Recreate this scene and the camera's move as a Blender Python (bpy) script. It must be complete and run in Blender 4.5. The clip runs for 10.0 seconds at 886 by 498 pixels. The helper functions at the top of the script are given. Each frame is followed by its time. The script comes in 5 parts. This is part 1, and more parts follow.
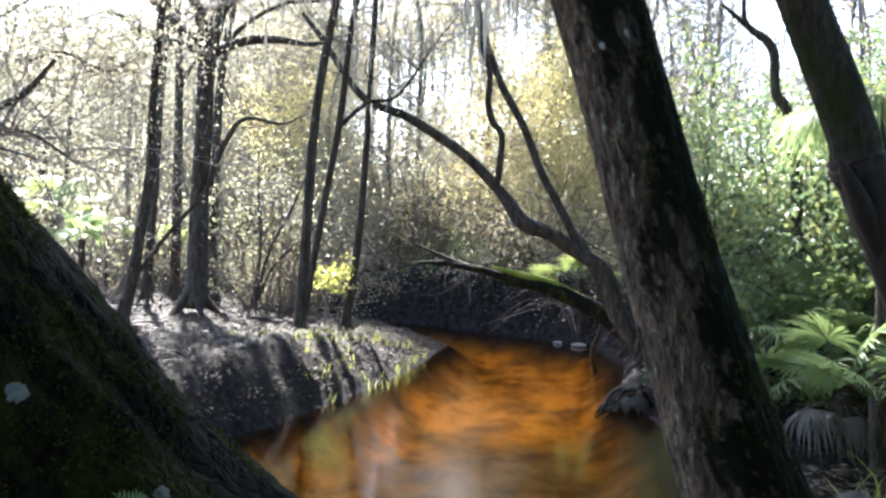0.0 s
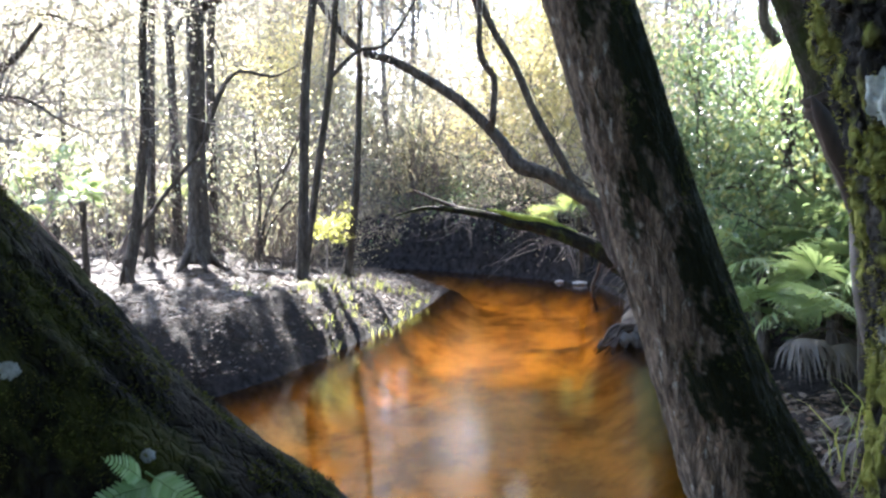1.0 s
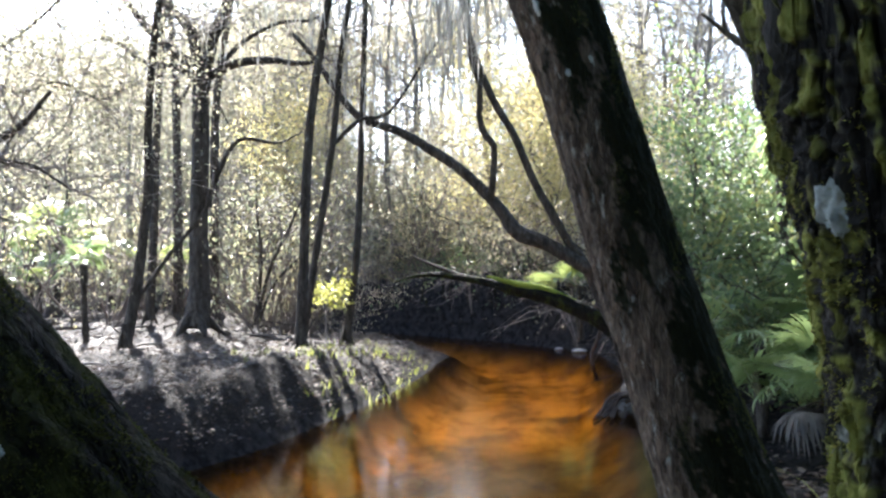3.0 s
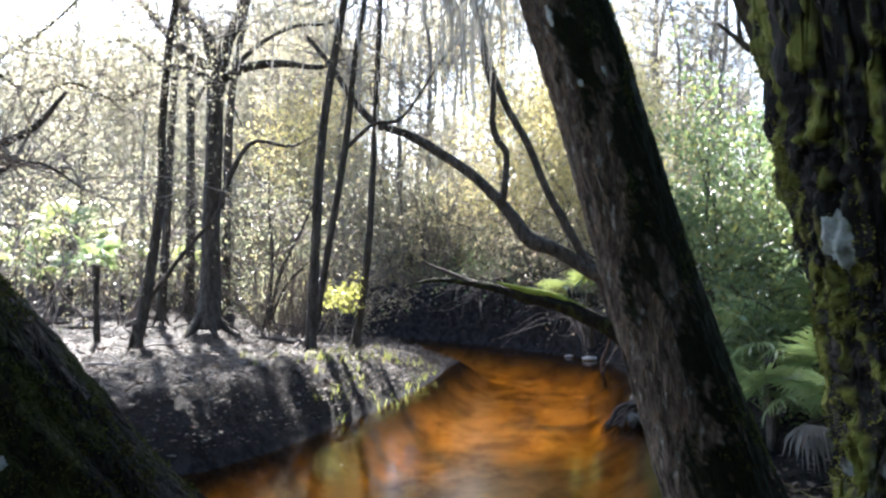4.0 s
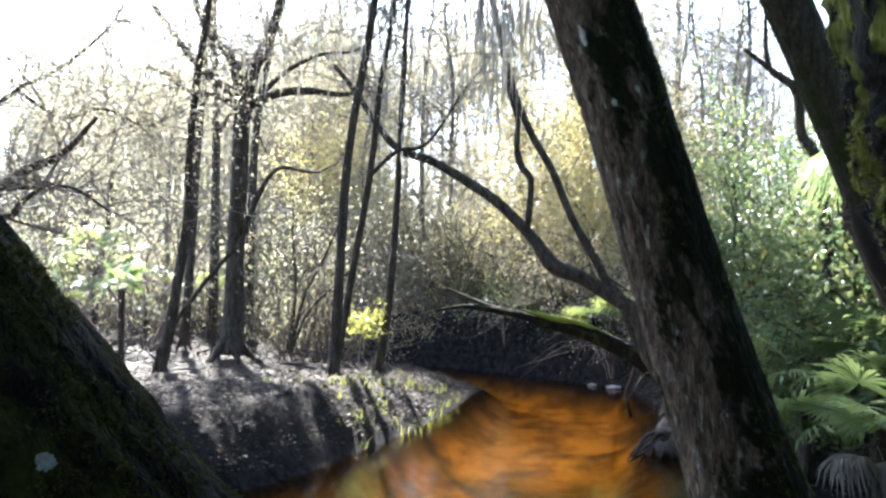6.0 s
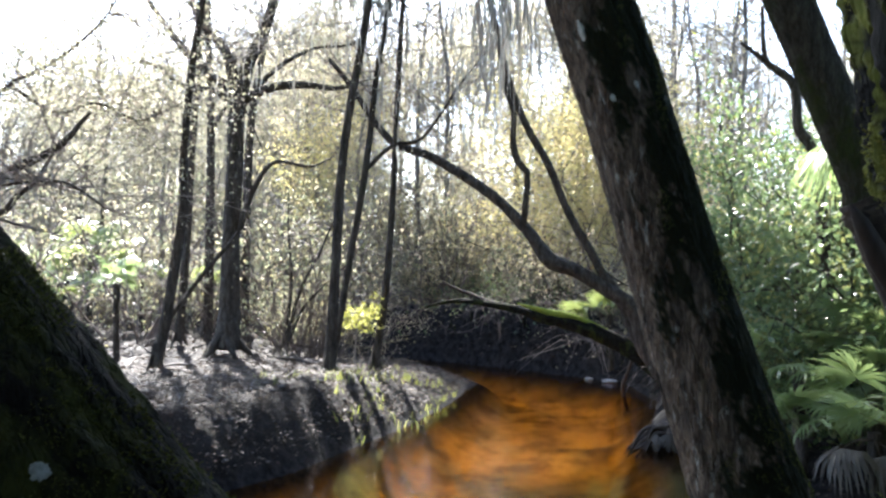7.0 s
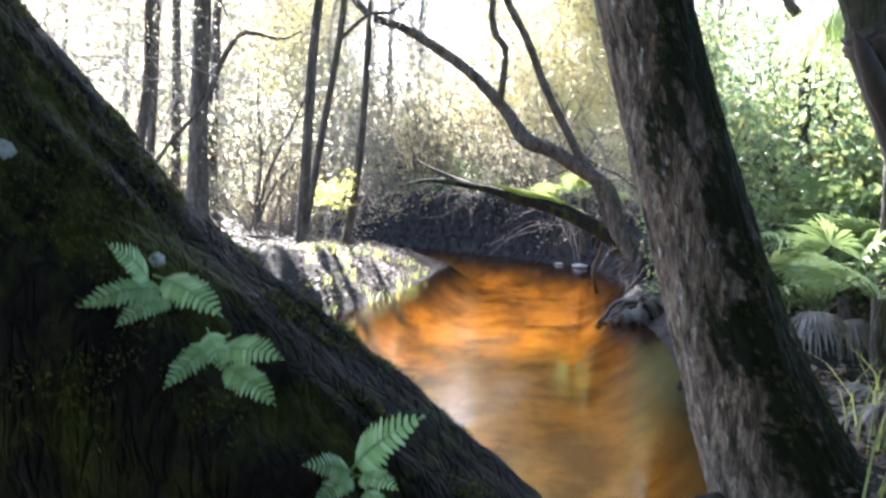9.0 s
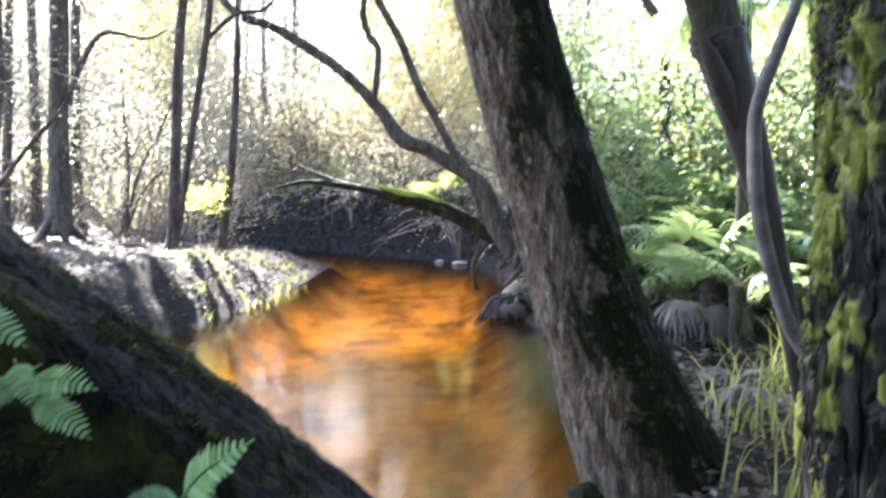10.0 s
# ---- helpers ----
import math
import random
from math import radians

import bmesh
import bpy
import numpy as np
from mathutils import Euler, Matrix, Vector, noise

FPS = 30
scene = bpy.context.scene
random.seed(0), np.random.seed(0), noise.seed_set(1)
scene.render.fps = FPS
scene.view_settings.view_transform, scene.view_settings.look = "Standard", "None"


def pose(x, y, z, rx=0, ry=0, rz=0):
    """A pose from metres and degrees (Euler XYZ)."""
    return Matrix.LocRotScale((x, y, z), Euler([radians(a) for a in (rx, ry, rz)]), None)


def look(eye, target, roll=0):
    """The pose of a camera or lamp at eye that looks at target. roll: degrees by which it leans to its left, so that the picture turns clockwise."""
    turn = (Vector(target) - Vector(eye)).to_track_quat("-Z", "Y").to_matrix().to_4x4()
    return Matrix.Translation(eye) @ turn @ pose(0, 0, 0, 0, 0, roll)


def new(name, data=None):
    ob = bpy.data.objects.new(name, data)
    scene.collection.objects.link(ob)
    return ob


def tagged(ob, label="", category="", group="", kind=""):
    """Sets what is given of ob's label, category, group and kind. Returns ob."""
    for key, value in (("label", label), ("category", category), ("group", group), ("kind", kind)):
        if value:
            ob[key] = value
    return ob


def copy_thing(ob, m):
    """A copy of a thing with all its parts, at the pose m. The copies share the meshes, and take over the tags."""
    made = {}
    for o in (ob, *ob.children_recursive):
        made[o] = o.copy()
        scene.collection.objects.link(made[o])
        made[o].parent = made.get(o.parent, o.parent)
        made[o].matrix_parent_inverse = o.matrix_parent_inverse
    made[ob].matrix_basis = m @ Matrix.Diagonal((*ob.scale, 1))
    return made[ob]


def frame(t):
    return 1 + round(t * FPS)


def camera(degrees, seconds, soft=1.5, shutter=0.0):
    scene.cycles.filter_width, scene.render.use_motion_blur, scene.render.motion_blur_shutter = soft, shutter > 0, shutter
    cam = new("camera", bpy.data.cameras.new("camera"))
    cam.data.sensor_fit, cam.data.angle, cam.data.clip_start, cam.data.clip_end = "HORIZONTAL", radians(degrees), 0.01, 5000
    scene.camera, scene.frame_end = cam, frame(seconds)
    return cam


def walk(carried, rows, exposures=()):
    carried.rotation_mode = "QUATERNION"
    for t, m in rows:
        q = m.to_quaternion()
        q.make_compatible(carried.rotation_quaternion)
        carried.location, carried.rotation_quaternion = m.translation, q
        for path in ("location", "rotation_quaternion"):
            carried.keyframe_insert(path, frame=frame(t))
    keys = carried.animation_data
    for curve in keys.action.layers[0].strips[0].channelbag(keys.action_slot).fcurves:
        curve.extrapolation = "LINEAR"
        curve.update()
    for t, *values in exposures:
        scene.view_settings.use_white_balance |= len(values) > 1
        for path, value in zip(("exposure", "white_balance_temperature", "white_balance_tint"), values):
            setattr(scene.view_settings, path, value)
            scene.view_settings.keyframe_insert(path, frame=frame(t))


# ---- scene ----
# ---------------------------------------------------------------- camera
cam = camera(54.0, 10.0, soft=2.6, shutter=0.4)
PATH = [
    (0, look((0.106, 0.535, 1.663), (0.020, 4.534, 1.644), 1.31)),
    (0.5, look((0.166, 0.446, 1.667), (0.083, 4.446, 1.644), 0.05)),
    (1, look((0.194, 0.437, 1.709), (0.086, 4.426, 1.425), -1.31)),
    (1.5, look((0.193, 0.404, 1.692), (0.090, 4.399, 1.535), -1.95)),
    (2, look((0.232, 0.412, 1.729), (0.118, 4.409, 1.647), -1.51)),
    (2.5, look((0.229, 0.403, 1.737), (0.124, 4.401, 1.712), -1.16)),
    (4, look((0.243, 0.409, 1.771), (0.077, 4.406, 1.799), 0.10)),
    (4.5, look((0.237, 0.421, 1.762), (0.011, 4.413, 1.803), 0.03)),
    (5, look((0.195, 0.440, 1.727), (-0.066, 4.430, 1.805), 0.39)),
    (5.5, look((0.143, 0.489, 1.701), (-0.108, 4.477, 1.834), 0.07)),
    (6, look((0.185, 0.426, 1.722), (-0.072, 4.413, 1.886), 0.47)),
    (7.5, look((0.158, 0.467, 1.740), (-0.062, 4.461, 1.799), 0.25)),
    (8, look((0.147, 0.481, 1.687), (-0.054, 4.475, 1.598), 0.37)),
    (8.5, look((0.167, 0.542, 1.621), (-0.021, 4.532, 1.416), 0.94)),
    (9, look((0.104, 0.583, 1.415), (0.021, 4.570, 1.097), 1.62)),
    (9.5, look((0.136, 0.543, 1.381), (0.296, 4.515, 0.933), -0.22)),
    (10, look((0.179, 0.609, 1.433), (0.624, 4.572, 1.117), 0.27)),
]
E0 = 3.76
STOPS = [(0, 0.08, 10), (0.5, 0.05, 10), (1.0, 0.7, 13), (1.5, 0.4, 12), (2.0, 0.28, 11), (2.5, 0.17, 11), (4.0, -0.05, 11), (5.0, -0.03, 9), (6.0, 0, 9), (7.5, -0.17, 12), (8.0, 0.33, 14), (8.5, 0.95, 14), (9.0, 1.22, 13), (9.5, 1.22, 13), (10.0, 1.42, 13)]
walk(cam, PATH, [(t, E0 + e, 6050, tint) for t, e, tint in STOPS])

# ---------------------------------------------------------------- light
SUN_AZ, SUN_EL = 20.0, 41.0      # degrees left of +y, degrees up
world = bpy.data.worlds.new("sky")
scene.world = world
world.use_nodes = True
wn = world.node_tree.nodes
sky = wn.new("ShaderNodeTexSky")
sky.sky_type, sky.sun_disc = "NISHITA", False
sky.sun_elevation, sky.sun_rotation = radians(SUN_EL), radians(-SUN_AZ)
sky.air_density, sky.dust_density = 1.0, 1.0
wn["Background"].inputs["Strength"].default_value = 0.08
world.node_tree.links.new(sky.outputs[0], wn["Background"].inputs["Color"])
sun_data = bpy.data.lights.new("sun", "SUN")
sun_data.energy, sun_data.angle, sun_data.color = 4.5, radians(1.0), (1.0, 0.95, 0.87)
sun = new("sun", sun_data)
sun_way = Vector((-math.sin(radians(SUN_AZ)) * math.cos(radians(SUN_EL)), math.cos(radians(SUN_AZ)) * math.cos(radians(SUN_EL)), math.sin(radians(SUN_EL))))
sun.matrix_world = look(sun_way * 60, (0, 0, 0))

# ---------------------------------------------------------------- materials


def node(nt, kind, **inputs):
    n = nt.nodes.new(kind)
    for key, value in inputs.items():
        n.inputs[key.replace("_", " ")].default_value = value
    return n


def blank(name):
    m = bpy.data.materials.new(name)
    m.use_nodes = True
    return m, m.node_tree, m.node_tree.nodes["Principled BSDF"]


def coords(nt, scale, turn=(0, 0, 0)):
    tc, mp = nt.nodes.new("ShaderNodeTexCoord"), nt.nodes.new("ShaderNodeMapping")
    mp.inputs["Scale"].default_value = scale
    mp.inputs["Rotation"].default_value = [radians(a) for a in turn]
    nt.links.new(tc.outputs["Object"], mp.inputs["Vector"])
    return mp.outputs[0]


def noise_of(nt, vec, scale, detail=4, rough=0.6):
    n = node(nt, "ShaderNodeTexNoise", Scale=scale, Detail=detail, Roughness=rough)
    nt.links.new(vec, n.inputs["Vector"])
    return n.outputs["Fac"]


def ramp(nt, fac, stops):
    r = nt.nodes.new("ShaderNodeValToRGB")
    el = r.color_ramp.elements
    while len(el) < len(stops):
        el.new(0.5)
    for e, (p, c) in zip(el, stops):
        e.position, e.color = p, (*c, 1) if len(c) == 3 else c
    nt.links.new(fac, r.inputs[0])
    return r.outputs[0]


def mix(nt, fac, a, b):
    m = nt.nodes.new("ShaderNodeMix")
    m.data_type = "RGBA"
    for sock, v in ((m.inputs[0], fac), (m.inputs[6], a), (m.inputs[7], b)):
        if isinstance(v, (tuple, float)):
            sock.default_value = (*v, 1) if isinstance(v, tuple) else v
        else:
            nt.links.new(v, sock)
    return m.outputs[2]


def bump(nt, bsdf, height, strength, dist):
    b = node(nt, "ShaderNodeBump", Strength=strength, Distance=dist)
    nt.links.new(height, b.inputs["Height"])
    nt.links.new(b.outputs[0], bsdf.inputs["Normal"])


def bark(name, dark, light, moss=None, moss_at=0.6, lichen=0.72, grain=26.0, turn=(0, 0, 0), relief=0.02, blotch=4.5, covered=False):
    m, nt, p = blank(name)
    v = coords(nt, (1, 1, 0.22), turn)
    ridges = noise_of(nt, v, grain, 6, 0.65)
    warp = node(nt, "ShaderNodeTexNoise", Scale=grain * 0.7, Detail=4.0)
    nt.links.new(v, warp.inputs["Vector"])
    shift = nt.nodes.new("ShaderNodeVectorMath")
    shift.operation = "MULTIPLY_ADD"
    shift.inputs[1].default_value = (0.12, 0.12, 0.12)
    nt.links.new(warp.outputs["Color"], shift.inputs[0])
    nt.links.new(v, shift.inputs[2])
    vor = node(nt, "ShaderNodeTexVoronoi", Scale=grain * 1.6)
    vor.feature = "DISTANCE_TO_EDGE"
    nt.links.new(shift.outputs[0], vor.inputs["Vector"])
    col = ramp(nt, ridges, [(0.32, dark), (0.52, tuple((d + l) / 2 for d, l in zip(dark, light))), (0.72, light)])
    crack = ramp(nt, vor.outputs["Distance"], [(0.0, (0.6, 0.58, 0.56)), (0.2, (1, 1, 1))])
    mul = nt.nodes.new("ShaderNodeMix")
    mul.data_type, mul.blend_type = "RGBA", "MULTIPLY"
    mul.inputs[0].default_value = 1.0
    nt.links.new(col, mul.inputs[6])
    nt.links.new(crack, mul.inputs[7])
    col = mul.outputs[2]
    flat = coords(nt, (1, 1, 0.6))
    if lichen < 1:
        spots = ramp(nt, noise_of(nt, coords(nt, (1, 1, 0.4), turn), 17.0, 5, 0.65), [(lichen, (0, 0, 0)), (lichen + 0.08, (1, 1, 1))])
        col = mix(nt, spots, col, (0.2, 0.2, 0.175))
    if moss:
        grow = ramp(nt, noise_of(nt, flat, blotch, 8, 0.7), [(moss_at - 0.06, (0, 0, 0)), (moss_at + 0.05, (1, 1, 1))])
        # set cover: moss, and the shade painted on the leaning trunk
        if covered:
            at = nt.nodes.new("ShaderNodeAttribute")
            at.attribute_name = "moss_and_shade"
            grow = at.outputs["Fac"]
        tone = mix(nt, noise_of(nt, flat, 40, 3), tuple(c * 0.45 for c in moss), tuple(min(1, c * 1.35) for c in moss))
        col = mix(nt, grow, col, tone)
    nt.links.new(col, p.inputs["Base Color"])
    p.inputs["Roughness"].default_value = 0.85
    p.inputs["Specular IOR Level"].default_value = 0.12
    mixh = nt.nodes.new("ShaderNodeMath")
    mixh.operation = "ADD"
    nt.links.new(ridges, mixh.inputs[0])
    nt.links.new(crack, mixh.inputs[1])
    bump(nt, p, mixh.outputs[0], 0.9, relief)
    return m


def leaf(name, tones, translucent=0.5, gloss=0.35, rough=0.4, glow=0.3):
    """Thin leaf: colour by island, light shining through."""
    m, nt, p = blank(name)
    geo = nt.nodes.new("ShaderNodeNewGeometry")
    n = len(tones)
    col = ramp(nt, geo.outputs["Random Per Island"], [(k / max(1, n - 1), t) for k, t in enumerate(tones)])
    nt.links.new(col, p.inputs["Base Color"])
    p.inputs["Roughness"].default_value, p.inputs["Specular IOR Level"].default_value = rough, gloss
    tr = nt.nodes.new("ShaderNodeBsdfTranslucent")
    bright = mix(nt, glow, col, (0.5, 0.5, 0.12)) if translucent > 0.4 else col
    nt.links.new(bright, tr.inputs["Color"])
    ms = nt.nodes.new("ShaderNodeMixShader")
    ms.inputs[0].default_value = translucent
    nt.links.new(p.outputs[0], ms.inputs[1])
    nt.links.new(tr.outputs[0], ms.inputs[2])
    nt.links.new(ms.outputs[0], nt.nodes["Material Output"].inputs["Surface"])
    return m


def soil_material():
    m, nt, p = blank("leaf_strewn_soil")
    v = coords(nt, (1, 1, 1))
    big, mid, fine = noise_of(nt, v, 0.7, 5), noise_of(nt, v, 7, 6, 0.7), noise_of(nt, v, 55, 5, 0.7)
    litter = ramp(nt, fine, [(0.3, (0.014, 0.0115, 0.01)), (0.5, (0.042, 0.032, 0.026)), (0.68, (0.1, 0.08, 0.065))])
    earth = ramp(nt, mid, [(0.3, (0.016, 0.0142, 0.014)), (0.7, (0.055, 0.0485, 0.047))])
    col = mix(nt, ramp(nt, big, [(0.38, (0.25, 0.25, 0.25)), (0.62, (0.85, 0.85, 0.85))]), earth, litter)
    # first mask: wet mud at the waterline, plus bank shade put into the colour
    for mask, a, b, sc, st in (("mud_shade", (0.0075, 0.0068, 0.0068), (0.029, 0.026, 0.0262), 9.0, (1, 1, 1)), ("bed", (0.23, 0.18, 0.105), (0.62, 0.515, 0.335), 2.0, (0.9, 0.6, 0.0))):
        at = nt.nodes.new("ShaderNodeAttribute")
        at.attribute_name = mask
        # bed blotches: sand tones, with dappled sunlight imitated in the colour
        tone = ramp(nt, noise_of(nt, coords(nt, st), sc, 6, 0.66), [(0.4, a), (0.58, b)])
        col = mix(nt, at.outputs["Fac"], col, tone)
    nt.links.new(col, p.inputs["Base Color"])
    p.inputs["Roughness"].default_value = 0.75
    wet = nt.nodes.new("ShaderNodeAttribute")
    wet.attribute_name = "mud_shade"
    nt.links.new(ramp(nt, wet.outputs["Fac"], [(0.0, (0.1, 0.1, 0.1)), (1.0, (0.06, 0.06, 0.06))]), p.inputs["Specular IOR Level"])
    h = nt.nodes.new("ShaderNodeMath")
    h.operation = "MULTIPLY_ADD"
    h.inputs[1].default_value = 0.6
    nt.links.new(fine, h.inputs[0])
    nt.links.new(mid, h.inputs[2])
    bump(nt, p, h.outputs[0], 1.0, 0.05)
    return m


def water_material():
    """Clear tannin-stained water: fresnel gloss over an amber tint."""
    m, nt, p = blank("amber_water")
    nt.nodes.remove(p)
    v = coords(nt, (0.7, 1.3, 1))
    ripple = noise_of(nt, v, 12.0, 3, 0.5)
    b = node(nt, "ShaderNodeBump", Strength=0.1, Distance=0.025)
    nt.links.new(ripple, b.inputs["Height"])
    gl = node(nt, "ShaderNodeBsdfGlossy", Roughness=0.01)
    tp = nt.nodes.new("ShaderNodeBsdfTransparent")
    tp.inputs["Color"].default_value = (0.9, 0.565, 0.12, 1)
    fr = node(nt, "ShaderNodeFresnel", IOR=1.33)
    ms = nt.nodes.new("ShaderNodeMixShader")
    for n in (gl, fr):
        nt.links.new(b.outputs[0], n.inputs["Normal"])
    nt.links.new(fr.outputs[0], ms.inputs[0])
    nt.links.new(tp.outputs[0], ms.inputs[1])
    nt.links.new(gl.outputs[0], ms.inputs[2])
    nt.links.new(ms.outputs[0], nt.nodes["Material Output"].inputs["Surface"])
    return m


def plain(name, a, b, scale=20.0, rough=0.7, relief=0.01, stretch=(1, 1, 1)):
    m, nt, p = blank(name)
    f = noise_of(nt, coords(nt, stretch), scale, 6, 0.65)
    nt.links.new(ramp(nt, f, [(0.3, a), (0.7, b)]), p.inputs["Base Color"])
    p.inputs["Roughness"].default_value, p.inputs["Specular IOR Level"].default_value = rough, 0.25
    bump(nt, p, f, 0.7, relief)
    return m


M_SOIL = soil_material()
M_WATER = water_material()
# near-black cover colour imitates the trunk's shaded right side, besides a little moss
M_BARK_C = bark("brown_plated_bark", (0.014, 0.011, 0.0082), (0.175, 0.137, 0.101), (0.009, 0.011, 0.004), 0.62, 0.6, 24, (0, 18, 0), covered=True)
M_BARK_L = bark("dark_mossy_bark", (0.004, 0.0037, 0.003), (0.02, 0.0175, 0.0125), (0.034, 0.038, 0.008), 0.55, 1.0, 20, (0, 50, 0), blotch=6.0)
M_BARK_R = bark("furrowed_mossy_bark", (0.004, 0.0035, 0.003), (0.035, 0.031, 0.026), (0.15, 0.153, 0.032), 0.6, 0.62, 18, covered=True)
M_BARK_P = bark("smooth_green_bark", (0.025, 0.023, 0.017), (0.1, 0.091, 0.068), (0.035, 0.045, 0.014), 0.55, 0.75, 30)
M_BARE = plain("bare_brown_wood", (0.016, 0.0125, 0.01), (0.045, 0.035, 0.03), 14, 0.7, 0.006, (1, 1, 0.15))
M_BARK_T = bark("grey_brown_bark", (0.022, 0.0185, 0.0155), (0.115, 0.098, 0.083), (0.05, 0.058, 0.025), 0.68, 0.64, 18)
M_BARK_W = bark("pale_grey_bark", (0.08, 0.071, 0.066), (0.26, 0.235, 0.212), (0.1, 0.11, 0.05), 0.7, 0.62, 14)
M_TWIG = plain("grey_twig", (0.095, 0.079, 0.071), (0.27, 0.232, 0.21), 30, 0.8)
M_BRUSH = plain("brown_brush", (0.055, 0.043, 0.038), (0.19, 0.152, 0.132), 30, 0.8)
M_DEADWOOD = plain("weathered_wood", (0.022, 0.0165, 0.0135), (0.075, 0.057, 0.046), 18, 0.75, 0.01, (1, 0.3, 1))
M_PALEWOOD = plain("pale_driftwood", (0.05, 0.042, 0.036), (0.16, 0.14, 0.125), 14, 0.7, 0.01)
M_CLOD = plain("grey_earth", (0.04, 0.035, 0.033), (0.16, 0.145, 0.14), 25, 0.8, 0.01)
M_STONE = plain("pale_stone", (0.18, 0.17, 0.155), (0.38, 0.36, 0.34), 12, 0.6, 0.01)
M_LICHEN = plain("pale_lichen", (0.15, 0.16, 0.145), (0.36, 0.38, 0.35), 60, 0.9, 0.006)
M_MOSSTOP = plain("bright_moss", (0.09, 0.12, 0.015), (0.25, 0.3, 0.04), 60, 0.95, 0.02)
M_YELLOW = leaf("yellow_green_leaves", [(0.26, 0.235, 0.16), (0.37, 0.335, 0.22), (0.45, 0.4, 0.27), (0.35, 0.29, 0.24), (0.29, 0.24, 0.22)], 0.55, 0.25, 0.4, 0.1)
M_OLIVE = leaf("olive_leaves", [(0.15, 0.145, 0.1), (0.23, 0.222, 0.155), (0.3, 0.285, 0.205), (0.27, 0.228, 0.19)], 0.6, 0.25, 0.45, 0.02)
M_TAN = leaf("withered_tan_leaves", [(0.19, 0.152, 0.115), (0.29, 0.242, 0.185), (0.36, 0.31, 0.25)], 0.58, 0.2)
M_GREEN = leaf("glossy_green_leaves", [(0.055, 0.09, 0.048), (0.084, 0.13, 0.062), (0.122, 0.17, 0.076), (0.2, 0.2, 0.066)], 0.46, 0.45, 0.38, 0.05)
M_HOLLY = leaf("grey_green_leaves", [(0.1, 0.12, 0.085), (0.17, 0.19, 0.135), (0.25, 0.25, 0.17), (0.24, 0.19, 0.14)], 0.5, 0.4, 0.38, 0.1)
# dark leaves for the unseen crowns that block light
M_SHADE_CROWN = leaf("shade_crown_leaves", [(0.04, 0.06, 0.025), (0.06, 0.085, 0.035), (0.09, 0.11, 0.045)], 0.3, 0.4, 0.4)
M_AUTUMN = leaf("autumn_yellow_leaves", [(0.38, 0.35, 0.15), (0.52, 0.46, 0.19), (0.56, 0.47, 0.22), (0.42, 0.32, 0.2)], 0.55, 0.25, 0.4, 0.05)
M_GOLD = leaf("golden_leaves", [(0.2, 0.21, 0.05), (0.3, 0.3, 0.075), (0.36, 0.34, 0.11)], 0.45, 0.3, 0.4, 0.1)
M_PALM = leaf("palm_blade", [(0.1, 0.165, 0.068), (0.17, 0.245, 0.1), (0.26, 0.325, 0.14)], 0.5, 0.65, 0.28, 0.1)
# yellower copy of the palm blade with sunlight put into its colour
M_PALM_LIT = leaf("sunlit_palm_blade", [(0.1, 0.15, 0.05), (0.17, 0.225, 0.075), (0.24, 0.27, 0.11)], 0.5, 0.6, 0.28, 0.15)
M_DRYPALM = leaf("dry_palm_blade", [(0.035, 0.031, 0.027), (0.08, 0.071, 0.061), (0.15, 0.135, 0.118)], 0.2, 0.2, 0.5)
M_TUFT = leaf("moss_tufts", [(0.06, 0.065, 0.015), (0.12, 0.125, 0.025), (0.2, 0.195, 0.04), (0.26, 0.24, 0.07)], 0.3, 0.1, 0.8, 0.0)
M_TUFT_DARK = leaf("dark_moss_tufts", [(0.035, 0.041, 0.012), (0.065, 0.073, 0.018), (0.11, 0.117, 0.03)], 0.3, 0.1, 0.8, 0.0)
M_FERN = leaf("fern_green", [(0.2, 0.34, 0.13), (0.28, 0.45, 0.2), (0.36, 0.52, 0.28)], 0.4, 0.3, 0.45)
M_AIRMOSS = leaf("grey_hanging_moss", [(0.22, 0.2, 0.17), (0.34, 0.32, 0.28), (0.42, 0.4, 0.35)], 0.55, 0.1, 0.8, 0.0)
M_LITTER = leaf("fallen_leaves", [(0.04, 0.029, 0.022), (0.09, 0.066, 0.05), (0.145, 0.118, 0.098), (0.08, 0.05, 0.034)], 0.12, 0.1, 0.65)
M_GRASS = leaf("grass_blades", [(0.09, 0.13, 0.03), (0.18, 0.21, 0.05), (0.22, 0.21, 0.09)], 0.5, 0.3, 0.4)

# ---------------------------------------------------------------- mesh tools
rng = np.random.default_rng(7)


class Geo:
    """Collects pieces of geometry for one mesh."""

    def __init__(self):
        self.v, self.f, self.n = [], [], 0

    def add(self, verts, faces):
        verts = np.asarray(verts, float)
        self.v.append(verts)
        self.f += (np.asarray(faces) + self.n).tolist()
        self.n += len(verts)

    def mesh(self, name, material, smooth=True):
        me = bpy.data.meshes.new(name)
        me.from_pydata(np.concatenate(self.v).tolist(), [], self.f)
        me.materials.append(material)
        me.polygons.foreach_set("use_smooth", [smooth] * len(me.polygons))
        me.update()
        return me


def part(name, geo, material, parent=None, label="", smooth=True):
    me = geo.mesh(name, material, smooth) if isinstance(geo, Geo) else geo
    ob = new(name, me)
    ob.parent = parent
    return tagged(ob, label=label)


def thing(name, label, category, at=(0, 0, 0), group="", kind=""):
    ob = new(name)
    ob.empty_display_size = 0.1
    ob.location = at
    return tagged(ob, label, category, group, kind)


